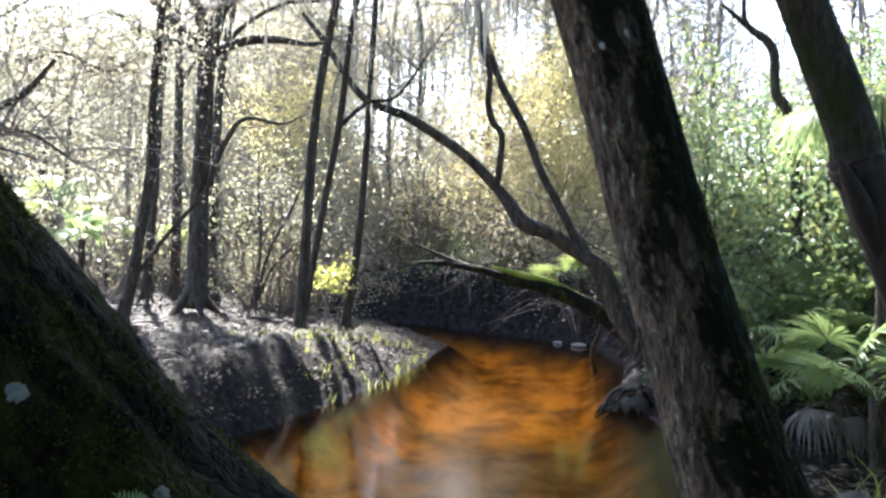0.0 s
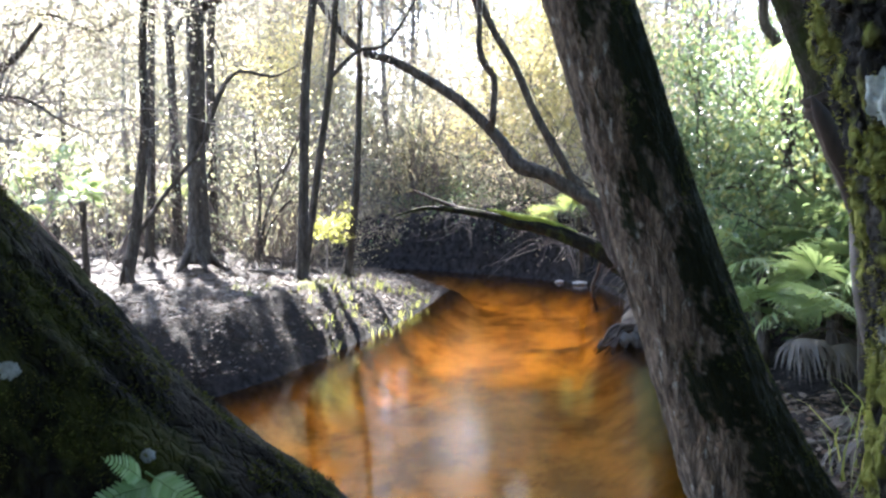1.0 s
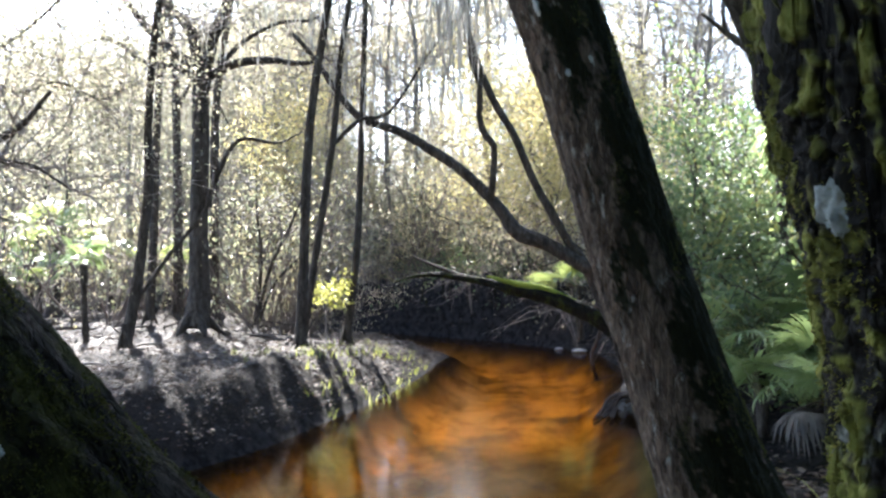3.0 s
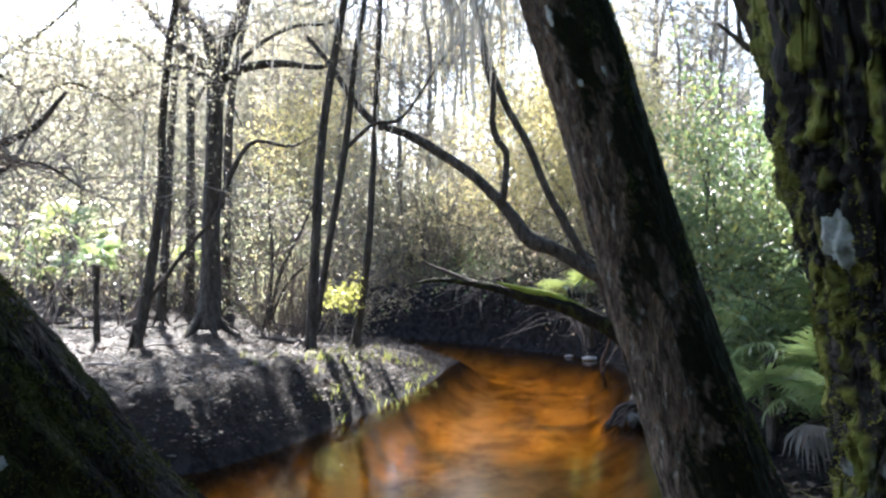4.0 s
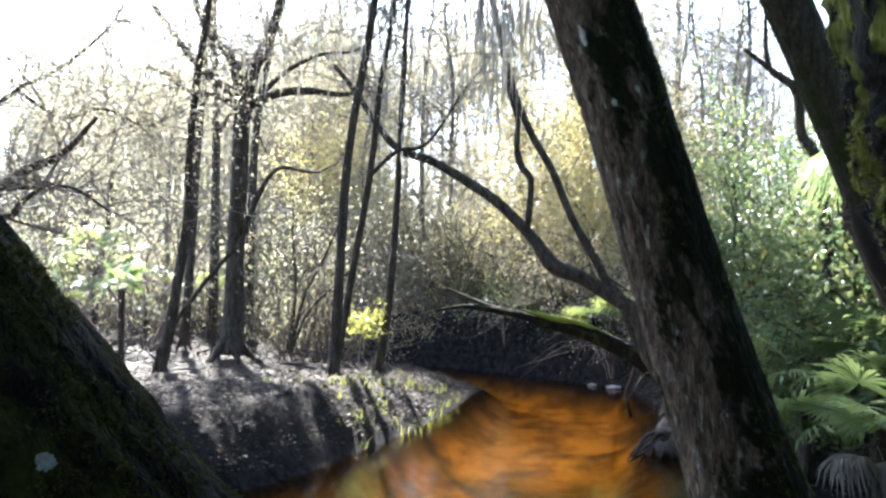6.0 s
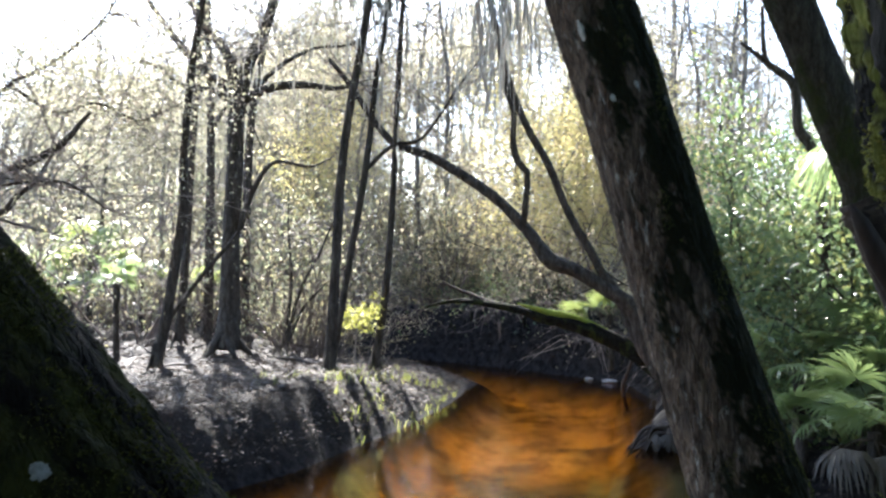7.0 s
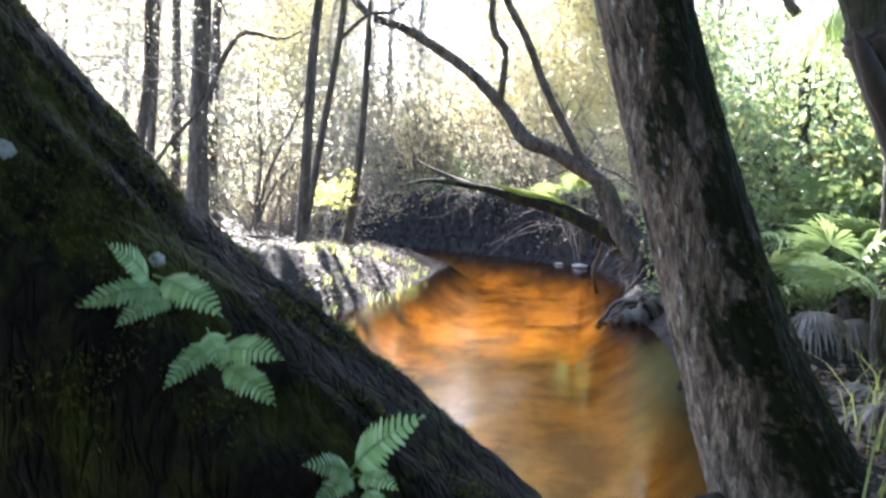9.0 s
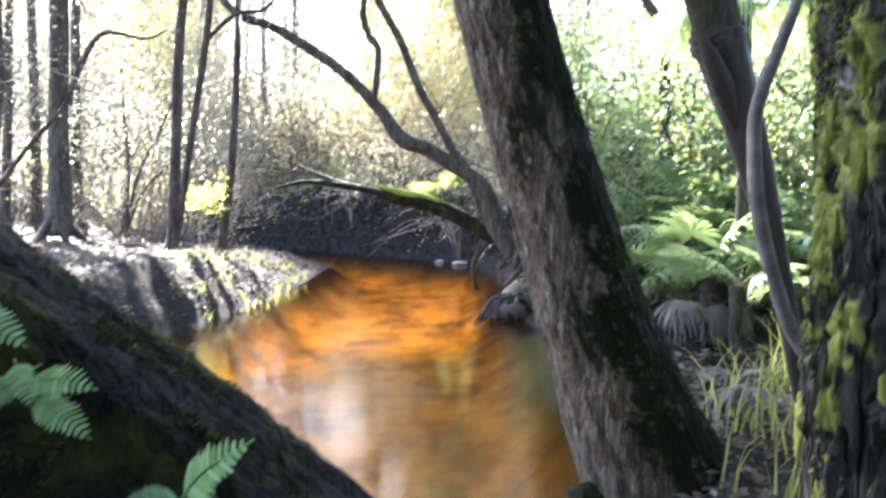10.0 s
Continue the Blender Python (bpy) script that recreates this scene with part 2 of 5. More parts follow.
def spline(pts, n):
    """A smooth line through the points, n + 1 places (Catmull-Rom)."""
    p = np.asarray(pts, float)
    p = np.vstack([2 * p[0] - p[1], p, 2 * p[-1] - p[-2]])
    t = np.linspace(0, len(p) - 3, n + 1)
    i = np.minimum(t.astype(int), len(p) - 4)
    u = (t - i)[:, None]
    a, b, c, d = p[i], p[i + 1], p[i + 2], p[i + 3]
    return 0.5 * (2 * b + (c - a) * u + (2 * a - 5 * b + 4 * c - d) * u**2 + (3 * b - a - 3 * c + d) * u**3)


def rings(pts, radii, n):
    line = spline(pts, n)
    r = np.interp(np.linspace(0, 1, n + 1), np.linspace(0, 1, len(radii)), radii)
    way = np.gradient(line, axis=0)
    way /= np.linalg.norm(way, axis=1, keepdims=True) + 1e-9
    ref = np.array([0.0, -1.0, 0.05]) if abs(way[:, 1]).mean() < 0.8 else np.array([0.0, 0.05, 1.0])
    side = np.cross(way, ref)
    side /= np.linalg.norm(side, axis=1, keepdims=True) + 1e-9
    front = np.cross(side, way)          # angle 0 = side, 90 deg = front
    return line, r, side, front


def tube(geo, pts, radii, n=12, sides=8, rough=0.0, grain=3.0, seed=0.0, cap=True, octaves=3, furrow=0.0, cushions=None):
    line, r, side, front = rings(pts, radii, n)
    ang = np.linspace(0, 2 * math.pi, sides, endpoint=False)
    rad = r[:, None] * np.ones(sides)
    if rough:
        for k in range(n + 1):
            for j, a in enumerate(ang):
                q = Vector((math.cos(a) * grain, math.sin(a) * grain, k / n * grain * 2 + seed))
                if furrow:
                    f = Vector((math.cos(a) * grain * 3.5, math.sin(a) * grain * 3.5, k / n * grain * 9 + seed))
                    rad[k, j] *= 1 - furrow * abs(noise.fractal(f, 0.8, 2.0, 4))
                rad[k, j] *= 1 + rough * noise.fractal(q, 0.7, 2.1, octaves)
    if cushions is not None:
        rad += cushions
    v = line[:, None] + rad[..., None] * (np.cos(ang)[None, :, None] * side[:, None] + np.sin(ang)[None, :, None] * front[:, None])
    last = v
    k, j = np.meshgrid(np.arange(n), np.arange(sides), indexing="ij")
    a, b = k * sides + j, k * sides + (j + 1) % sides
    faces = np.stack([a, b, b + sides, a + sides], -1).reshape(-1, 4)
    geo.add(v.reshape(-1, 3), faces)
    if cap:
        geo.add(np.vstack([v[-1], line[-1:] + (line[-1:] - line[-2:-1]) * 0.1]), [[j, (j + 1) % sides, sides] for j in range(sides)])
    return last, line


def turns(n, up=None, spread=1.0, seed=None):
    """n random frames, rows x, y, z; y is the leaf's length. up: the mean way of y."""
    g = rng if seed is None else np.random.default_rng(seed)
    y = g.normal(size=(n, 3)) * spread
    if up is not None:
        y = y + np.asarray(up, float)
    y /= np.linalg.norm(y, axis=1, keepdims=True)
    x = np.cross(y, g.normal(size=(n, 3)))
    x /= np.linalg.norm(x, axis=1, keepdims=True) + 1e-9
    return np.stack([x, y, np.cross(x, y)], 1)


LEAF4 = (np.array([[0, 0, 0], [0.3, 0.5, 0.08], [0, 1, 0], [-0.3, 0.5, 0.08]]), np.array([[0, 1, 2], [0, 2, 3]]))
LEAF7 = (np.array([[0, 0, 0], [0.2, 0.25, 0.07], [0.25, 0.6, 0.08], [0, 1, -0.06], [-0.25, 0.6, 0.08], [-0.2, 0.25, 0.07], [0, 0.5, 0]]),
         np.array([[0, 1, 6], [1, 2, 6], [2, 3, 6], [3, 4, 6], [4, 5, 6], [5, 0, 6]]))


def leaves(geo, centres, size, shape=LEAF4, up=None, spread=1.0, vary=0.35):
    c = np.asarray(centres, float)
    n = len(c)
    s = size * (1 + vary * rng.uniform(-1, 1, n))
    tv, tf = shape
    fr = turns(n, up, spread)
    v = c[:, None] + s[:, None, None] * np.einsum("vk,nkd->nvd", tv, fr)
    geo.add(v.reshape(-1, 3), (tf[None] + (np.arange(n) * len(tv))[:, None, None]).reshape(-1, 3))


def clumps(points, per, spread):
    """Leaf places scattered round the given points."""
    p = np.repeat(np.asarray(points, float), per, 0)
    return p + rng.normal(size=p.shape) * spread


def strands(geo, tops, length, width=0.02, vary=0.5):
    """Hanging, tapering tatters of moss below the given places."""
    for t in np.asarray(tops, float):
        ln = length * (1 + vary * rng.uniform(-1, 1))
        a = rng.uniform(0, math.pi)
        d = np.array([math.cos(a), math.sin(a), 0]) * width * rng.uniform(0.5, 1.3)
        zs = np.linspace(0, 1, 6)
        mid = t + np.stack([rng.normal(0, 0.012, 6), rng.normal(0, 0.012, 6), -zs * ln], 1)
        wd = np.array([0.35, 1.0, 0.75, 0.95, 0.5, 0.08])[:, None] * d * rng.uniform(0.6, 1.2, (6, 1))
        v = np.concatenate([mid - wd, mid + wd])
        geo.add(v, [[k, k + 1, k + 7, k + 6] for k in range(5)])


def grow(geo, tips, start, way, length, radius, level, wob=0.25, sides=6, drop=0.0):
    """A branch with side branches; tips collects places for leaves."""
    n = 5
    pts, d, p = [np.array(start, float)], np.array(way, float), np.array(start, float)
    for _ in range(n):
        d = d + rng.normal(size=3) * wob + np.array([0, 0, -drop])
        d /= np.linalg.norm(d)
        p = p + d * length / n
        pts.append(p.copy())
    tube(geo, pts, [radius, radius * 0.35], 8 if level else 5, sides if level else 4, cap=False)
    tips.extend(pts[2:] if level < 2 else pts[4:])
    if level > 0:
        for _ in range(rng.integers(3, 6)):
            k = rng.integers(1, n + 1)
            side = d + rng.normal(size=3) * 0.9
            side /= np.linalg.norm(side)
            grow(geo, tips, pts[k], side, length * rng.uniform(0.4, 0.7), radius * 0.45, level - 1, wob, sides, drop)


# ---------------------------------------------------------------- ground and creek
# shore vertices: x, y, height of the bank behind, width of its slope
SHORE = np.array([
    (-14, 5.2, .6, .56), (-6, 5.7, .6, .56), (-3.2, 6.75, .62, .58), (-2.02, 7.4, .62, .58), (-1.6, 8.2, .62, .6), (-1.27, 9.3, .6, .64),
    (-.95, 10.3, .55, .68), (-.74, 11.2, .5, .75), (-.42, 12.6, .4, .85), (-.25, 14.0, .24, .7), (-.08, 14.9, .17, .54), (-.4, 15.7, .2, .6),
    (-1.6, 16.6, .28, .6), (-3.2, 18, .35, .7), (-7, 21, .5, .8), (-14, 24, .6, .8)])
SHORE_B = np.array([
    (-14, 28, .4, 1.5), (-8, 25, .4, 1.4), (-4.5, 21.5, .55, .9), (-2.2, 19.5, .9, .5), (-.55, 18.3, 1.15, .35), (.5, 17.3, 1.15, .35), (1.5, 16.2, 1.0, .4),
    (2.35, 15.2, .7, .5), (2.5, 13, .5, .6), (2.1, 11.2, .3, .6), (2.0, 9.6, .25, .5), (1.98, 8.6, .25, .5), (1.74, 6.7, .2, .4),
    (1.6, 5.2, .16, .4), (1.5, 4.2, .12, .4), (1.2, 3.2, .12, .4), (-.4, 2.7, .2, .5), (-3, 2.6, .3, .6), (-14, 2.4, .5, .8)])
LOOP = np.vstack([SHORE, SHORE_B])


def ground_height(x, y):
    x, y = np.asarray(x, float), np.asarray(y, float)
    p = np.stack([x, y], -1)
    best, hsum, wsum, inside = np.full(x.shape, 1e9), 0, 0, np.zeros(x.shape, bool)
    bank = np.zeros(x.shape)
    slope = np.zeros(x.shape)
    for a, b in zip(LOOP, np.roll(LOOP, -1, 0)):
        ab = b[:2] - a[:2]
        u = np.clip(((p - a[:2]) @ ab) / (ab @ ab), 0, 1)
        d = np.linalg.norm(p - a[:2] - u[..., None] * ab, axis=-1)
        wgt = 1 / (d + 0.05) ** 4
        bank += wgt * (a[2] + u * (b[2] - a[2]))
        slope += wgt * (a[3] + u * (b[3] - a[3]))
        wsum = wsum + wgt
        best = np.minimum(best, d)
        cross = ((a[1] > y) != (b[1] > y)) & (x < (b[0] - a[0]) * (y - a[1]) / (b[1] - a[1] + 1e-12) + a[0])
        inside ^= cross
    bank, slope = bank / wsum, slope / wsum
    s = np.clip(best / slope, 0, 1)
    up = bank * np.where(slope > 0.53, 1 - (1 - s) ** 1.4, (s * s * (3 - 2 * s)) ** 0.8)
    q = np.clip(best / 0.7, 0, 1)
    return np.where(inside, -0.38 * (q * q * (3 - 2 * q)) ** 0.7, up + 0.012 * np.clip(best - 1, 0, 30)), inside, best


def axis_steps(lo, fine_lo, fine_hi, hi, step):
    n = int((fine_hi - fine_lo) / step)
    out = [fine_lo + k * step for k in range(n + 1)]
    g, a, b = step, fine_hi, fine_lo
    while a < hi:
        g *= 1.25
        a += g
        out.append(a)
    g = step
    while b > lo:
        g *= 1.25
        b -= g
        out.insert(0, b)
    return np.array(out)


def roughness(x, y, wet, d):
    """Humps, clods and ruts of the soil."""
    if wet:
        return min(1, d / 0.5) * 0.018 * noise.fractal(Vector((x * 1.6, y * 1.6, 0)), 0.8, 2.0, 4)
    soft = min(1, d / 0.25)
    wild = 0.3 * min(1, max(0, y - 15.6)) * noise.fractal(Vector((x * 1.9, y * 1.9, 9)), 0.8, 2.0, 4)
    return soft * (wild + 0.09 * noise.fractal(Vector((x * 1.3, y * 1.3, 0)), 0.8, 2.0, 4) + 0.035 * noise.fractal(Vector((x * 4.5, y * 4.5, 4)), 0.8, 2.0, 4))


GX, GY = axis_steps(-400, -9, 5, 400, 0.075), axis_steps(-150, 1.5, 25, 700, 0.075)
gx, gy = np.meshgrid(GX, GY, indexing="ij")
gz, g_in, g_d = ground_height(gx, gy)
for i in range(len(GX)):
    for j in range(len(GY)):
        x, y = GX[i], GY[j]
        if -14 < x < 9 and 0 < y < 30:
            gz[i, j] += roughness(x, y, g_in[i, j], g_d[i, j])
ni, nj = gx.shape
ki, kj = np.meshgrid(np.arange(ni - 1), np.arange(nj - 1), indexing="ij")
ka = (ki * nj + kj).ravel()
g_land = Geo()
g_land.add(np.stack([gx, gy, gz], -1).reshape(-1, 3), np.stack([ka, ka + nj, ka + nj + 1, ka + 1], -1))
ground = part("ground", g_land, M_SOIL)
# far bank, then right bank: darkened in colour to imitate their shade
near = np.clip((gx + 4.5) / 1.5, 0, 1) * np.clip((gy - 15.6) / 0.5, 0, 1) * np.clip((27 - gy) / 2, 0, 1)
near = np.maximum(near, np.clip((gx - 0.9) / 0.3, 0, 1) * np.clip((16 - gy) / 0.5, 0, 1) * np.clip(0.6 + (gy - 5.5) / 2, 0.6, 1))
# dark mask adds wet mud at the waterline and shade painted up the slope
for mask, value in (("bed", np.where(g_in, np.clip((g_d - 0.12) / 0.3, 0, 1), 0)), ("mud_shade", np.maximum(near * np.clip((2.2 - g_d) / 1.2, 0, 1), np.where(g_in, 1.0, np.maximum(np.clip((0.34 - g_d) / 0.28, 0, 1), 0.6 * np.clip((0.6 - g_d) / 0.4, 0, 1)))))):
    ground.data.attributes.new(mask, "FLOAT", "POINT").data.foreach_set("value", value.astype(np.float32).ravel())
tagged(ground, "grey leaf-strewn soil banks along a sandy creek bed", "ground", kind="structure")
g_w = Geo()
g_w.add([(-60, 1.5, 0), (6, 1.5, 0), (6, 40, 0), (-60, 40, 0)], [[0, 1, 2, 3]])
water = tagged(part("water", g_w, M_WATER), "still amber tannin-stained creek water", "water", kind="structure")


def land(x, y):
    return float(ground_height(np.array([x]), np.array([y]))[0][0])


# ---------------------------------------------------------------- the near trunks


def patch(parent, surface, at, angle, along, across, seed, material=None, lift=0.004):
    """A crusty patch lying on a trunk; at 0 to 1 from its foot, angle from its right side towards the front."""
    v, line = surface
    n, sides = v.shape[0] - 1, v.shape[1]
    g, m = Geo(), 16
    rows_v, faces = [], []
    for k in range(m + 1):
        for j in range(m + 1):
            u, w = k / m * 2 - 1, j / m * 2 - 1
            rr, th = max(abs(u), abs(w)), math.atan2(w, u)
            edge = 0.85 + 0.28 * noise.fractal(Vector((math.cos(th) * 2.2, math.sin(th) * 2.2, seed)), 0.7, 2.0, 4)
            ks = min(max((at + math.cos(th) * rr * edge * along) * n, 0), n - 1.01)
            js = ((angle + math.sin(th) * rr * edge * across) / (2 * math.pi) * sides) % sides
            k0, j0 = int(ks), int(js)
            fk, fj, j1 = ks - k0, js - j0, (j0 + 1) % sides
            p = (v[k0, j0] * (1 - fj) + v[k0, j1] * fj) * (1 - fk) + (v[k0 + 1, j0] * (1 - fj) + v[k0 + 1, j1] * fj) * fk
            out = p - line[k0]
            rows_v.append(p + out / np.linalg.norm(out) * (lift * (1.2 - rr**3) + 0.0015 * noise.noise(Vector((u * 7, w * 7, seed)))))
    for k in range(m):
        for j in range(m):
            a = k * (m + 1) + j
            faces.append([a, a + 1, a + m + 2, a + m + 1])
    g.add(rows_v, faces)
    return part("lichen", g, material or M_LICHEN, parent, "pale grey crusty lichen patch")


def moss_shade_field(pts, n, sides, radius, seed, reach, cut, thick, toward, grain):
    """Ragged cushions of moss, and on the leaning trunk of painted shade too: how thick they stand at each ring and
    side, and where they cover.
    """
    cover = np.zeros((n + 1, sides))
    height = np.zeros((n + 1, sides))
    up = spline(pts, n)[:, 2]
    for k in range(n + 1):
        for j in range(sides):
            a = j / sides * 2 * math.pi
            p = Vector((math.cos(a) * radius, math.sin(a) * radius, up[k]))
            big = noise.fractal(Vector((p.x * grain, p.y * grain, p.z * grain * 0.38 + seed)), 0.8, 2.1, 4)
            fine = noise.fractal(Vector((p.x * 60, p.y * 60, p.z * 36 + seed)), 0.7, 2.1, 2)
            c = min(1, max(0, (big + 0.45 * fine + reach * math.cos(a - toward) - cut) / 0.25))
            cover[k, j] = c
            height[k, j] = thick * c * (0.75 + 0.5 * fine)
    return cover, height


def set_cover(ob, cover):
    """Hands the cover of moss and painted shade to the bark material."""
    value = np.zeros(len(ob.data.vertices), np.float32)
    value[:cover.size] = cover.ravel()
    ob.data.attributes.new("moss_and_shade", "FLOAT", "POINT").data.foreach_set("value", value)


def moss_tufts(parent, surface, count, size, material, keep, seed, label="", stretch=0.4, scale=9.0):
    """Little moss blades in patches on a trunk; keep(normal, height) from -1 to 1 favours places."""
    v, line = surface
    rs, spots, outs = np.random.default_rng(seed), [], []
    n, sides = v.shape[0] - 1, v.shape[1]
    tries = 0
    while len(spots) < count and tries < count * 12:
        tries += 1
        k, j = rs.integers(0, n), rs.integers(0, sides)
        p = v[k, j]
        if p[2] > 3.6 or p[2] < 0.1:
            continue
        out = (p - line[k]) / (np.linalg.norm(p - line[k]) + 1e-9)
        q = Vector((p[0] * scale, p[1] * scale, p[2] * scale * stretch + seed))
        if noise.fractal(q, 0.7, 2.1, 4) + 0.5 * keep(out, p[2]) > 0.12:
            spots.append(p + (v[k + 1, (j + 1) % sides] - p) * rs.uniform(0, 1, 1))
            outs.append(out)
    c, o = np.repeat(np.array(spots), 3, 0), np.repeat(np.array(outs), 3, 0)
    m = len(c)
    y = o * 0.7 + rs.normal(size=(m, 3)) * 0.6 + (0, 0, -0.25)
    y /= np.linalg.norm(y, axis=1, keepdims=True)
    x = np.cross(y, rs.normal(size=(m, 3)))
    x /= np.linalg.norm(x, axis=1, keepdims=True) + 1e-9
    s = size * rs.uniform(0.5, 1.3, (m, 1))
    c = c + rs.normal(size=(m, 3)) * size * 0.4 - o * size * 0.2
    g = Geo()
    tri = np.stack([c - x * s * 0.22, c + x * s * 0.22, c + y * s * 0.7 + x * s * 0.12, c + y * s - x * s * 0.05], 1)
    g.add(tri.reshape(-1, 3), (np.array([[0, 1, 2], [0, 2, 3]])[None] + (np.arange(m) * 4)[:, None, None]).reshape(-1, 3))
    tagged(part("moss", g, material, parent, label, smooth=False), kind="stuff")


def unseen_crown(parent, centre, reach, count, root=None, name="limb"):
    """An unseen crown added to block light on the near bank and creek, on a limb or trunk from its root."""
    centre = np.asarray(centre, float) - np.array(parent.location)
    if root is not None:
        g = Geo()
        a = np.asarray(root, float) - np.array(parent.location)
        tube(g, [a, a + (centre - a) * (0.35, 0.35, 0.45), a + (centre - a) * (0.8, 0.8, 0.85), centre + (0, 0, 0.4)], [0.16, 0.11, 0.07] if name == "trunk" else [0.05, 0.06, 0.05], 24, 10, 0.1, 2.0, reach)
        part(name, g, M_BARK_T, parent)
    g, tips = Geo(), []
    for _ in range(7):
        d = rng.normal(size=3) * (1, 1, 0.3) + (0, 0, 0.9)
        grow(g, tips, np.asarray(centre) + (0, 0, 0.3), d / np.linalg.norm(d), reach * rng.uniform(0.7, 1.0), 0.06, 2, 0.12, 6, -0.04)
    tagged(part("branchwork", g, M_BARK_T, parent), kind="stuff")
    g = Geo()
    tips = np.asarray(tips)
    spots = tips[rng.integers(len(tips), size=count)] + rng.normal(size=(count, 3)) * 0.4
    leaves(g, spots[spots[:, 2] > centre[2] - 0.4], 0.2)
    tagged(part("crown", g, M_SHADE_CROWN, parent, smooth=False), kind="stuff")


# leaning trunk over the water
C_PTS = [(1.85, 4.35, -0.45), (1.63, 4.45, 0.0), (1.41, 4.5, 0.55), (1.235, 4.52, 1.05), (1.03, 4.55, 1.7), (0.855, 4.55, 2.3), (0.67, 4.57, 2.9), (0.42, 4.6, 3.7), (0.1, 4.65, 4.8), (-0.3, 4.7, 6.2)]
C_RAD = [0.46, 0.345, 0.275, 0.24, 0.212, 0.202, 0.2, 0.195, 0.18, 0.15]
tree_c = thing("leaning_tree", "leaning brown tree trunk with plated bark on the creek bank", "tree", (0, 0, 0))
g = Geo()
# right side darkened by the cover to stand for shade, with its mossy edge
cover, cushions = moss_shade_field(C_PTS, 300, 110, 0.21, 2.0, 0.85, 0.0, 0.006, 0.35, 9.0)
surf_c = tube(g, C_PTS, C_RAD, 300, 110, 0.07, 3.0, 5.0, octaves=5, furrow=0.07, cushions=cushions)
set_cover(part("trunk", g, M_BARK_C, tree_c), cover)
for at, ang, al, ac, sd in ((0.612, 78, 0.004, 0.06, 1), (0.607, 112, 0.004, 0.07, 2), (0.665, 124, 0.009, 0.10, 3)):
    patch(tree_c, surf_c, at, radians(ang), al, ac, sd)

# low trunk on the near side, ferns grow on it
L_PTS = [(0.97, 2.05, -0.43), (0.6, 2.0, 0.15), (0.092, 1.98, 0.612), (-0.231, 1.97, 0.898), (-0.538, 1.96, 1.161), (-0.832, 1.96, 1.467), (-1.088, 1.96, 1.782), (-1.315, 1.98, 2.176), (-1.5, 2.0, 2.75), (-1.68, 2.0, 4.62)]
L_RAD = [0.45, 0.36, 0.306, 0.297, 0.297, 0.297, 0.293, 0.288, 0.27, 0.252]
tree_l = thing("fern_clad_tree", "dark leaning tree trunk with patchy moss, close to the water", "tree")
g = Geo()
surf_l = tube(g, L_PTS, L_RAD, 300, 140, 0.065, 3.0, 1.0, octaves=5, furrow=0.018)
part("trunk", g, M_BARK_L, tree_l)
for at, ang, al, ac, sd in ((0.494, 46, 0.005, 0.06, 11), (0.425, 38, 0.004, 0.05, 12), (0.33, 110, 0.005, 0.05, 14)):
    patch(tree_l, surf_l, at, radians(ang), al, ac, sd)

# mossy upright trunk close by
R_PTS = [(1.03, 1.44, -0.3), (0.95, 1.41, 0.5), (0.885, 1.4, 1.1), (0.88, 1.4, 1.35), (0.874, 1.4, 1.55), (0.855, 1.4, 1.72), (0.822, 1.4, 1.86), (0.795, 1.4, 2.03), (0.72, 1.42, 2.5), (0.57, 1.44, 3.2), (0.45, 1.5, 4.5)]
R_RAD = [0.34, 0.25, 0.228, 0.222, 0.222, 0.222, 0.225, 0.225, 0.22, 0.21, 0.18]
tree_r = thing("mossy_tree", "rugged upright tree trunk with yellow-green moss and pale lichen", "tree")
g = Geo()
cover, cushions = moss_shade_field(R_PTS, 620, 220, 0.22, 4.0, 0.9, 0.98, 0.006, 3.3, 26.0)
surf_r = tube(g, R_PTS, R_RAD, 620, 220, 0.07, 3.2, 9.0, octaves=6, furrow=0.1, cushions=cushions)
set_cover(part("trunk", g, M_BARK_R, tree_r), cover)
for at, ang, al, ac, sd in ((0.583, 163, 0.019, 0.105, 21), (0.46, 118, 0.008, 0.1, 22), (0.60, 128, 0.006, 0.1, 23), (0.42, 140, 0.007, 0.1, 24)):
    patch(tree_r, surf_r, at, radians(ang), al, ac, sd)

# unseen crowns added overhead to keep sky light off the near trunks
unseen_crown(tree_c, (-0.3, 4.7, 6.4), 4.2, 11000)
unseen_crown(tree_l, (-1.7, 2.1, 5.0), 4.2, 10500)
unseen_crown(tree_r, (0.4, 1.5, 5.0), 4.2, 10000)
moss_tufts(tree_r, surf_r, 10000, 0.0055, M_TUFT, lambda o, z: 0.6 * o[1] - 0.45 * o[0] - 0.3, 31, "yellow-green moss growing in ragged strips")
moss_tufts(tree_l, surf_l, 14000, 0.008, M_TUFT_DARK, lambda o, z: 0.9 * o[2] + 0.3 * o[0] - 0.75, 32, "dark green moss along the upper side", 0.8, 6.0)
moss_tufts(tree_c, surf_c, 9000, 0.009, M_TUFT_DARK, lambda o, z: 0.9 * o[0] - 0.75, 33, "thin dark moss on one side", 0.5, 5.0)

# smaller leaning trunk with its bark peeled off low down
P_PTS = [(1.79, 4.3, 2.05), (1.76, 4.3, 2.2), (1.56, 4.3, 2.7), (1.31, 4.3, 3.3), (1.0, 4.32, 4.0), (0.6, 4.36, 5.0)]
P_LOW = [(2.45, 4.4, -0.15), (2.27, 4.36, 0.5), (2.13, 4.32, 1.0), (2.03, 4.3, 1.35), (1.91, 4.3, 1.72), (1.79, 4.3, 2.07)]
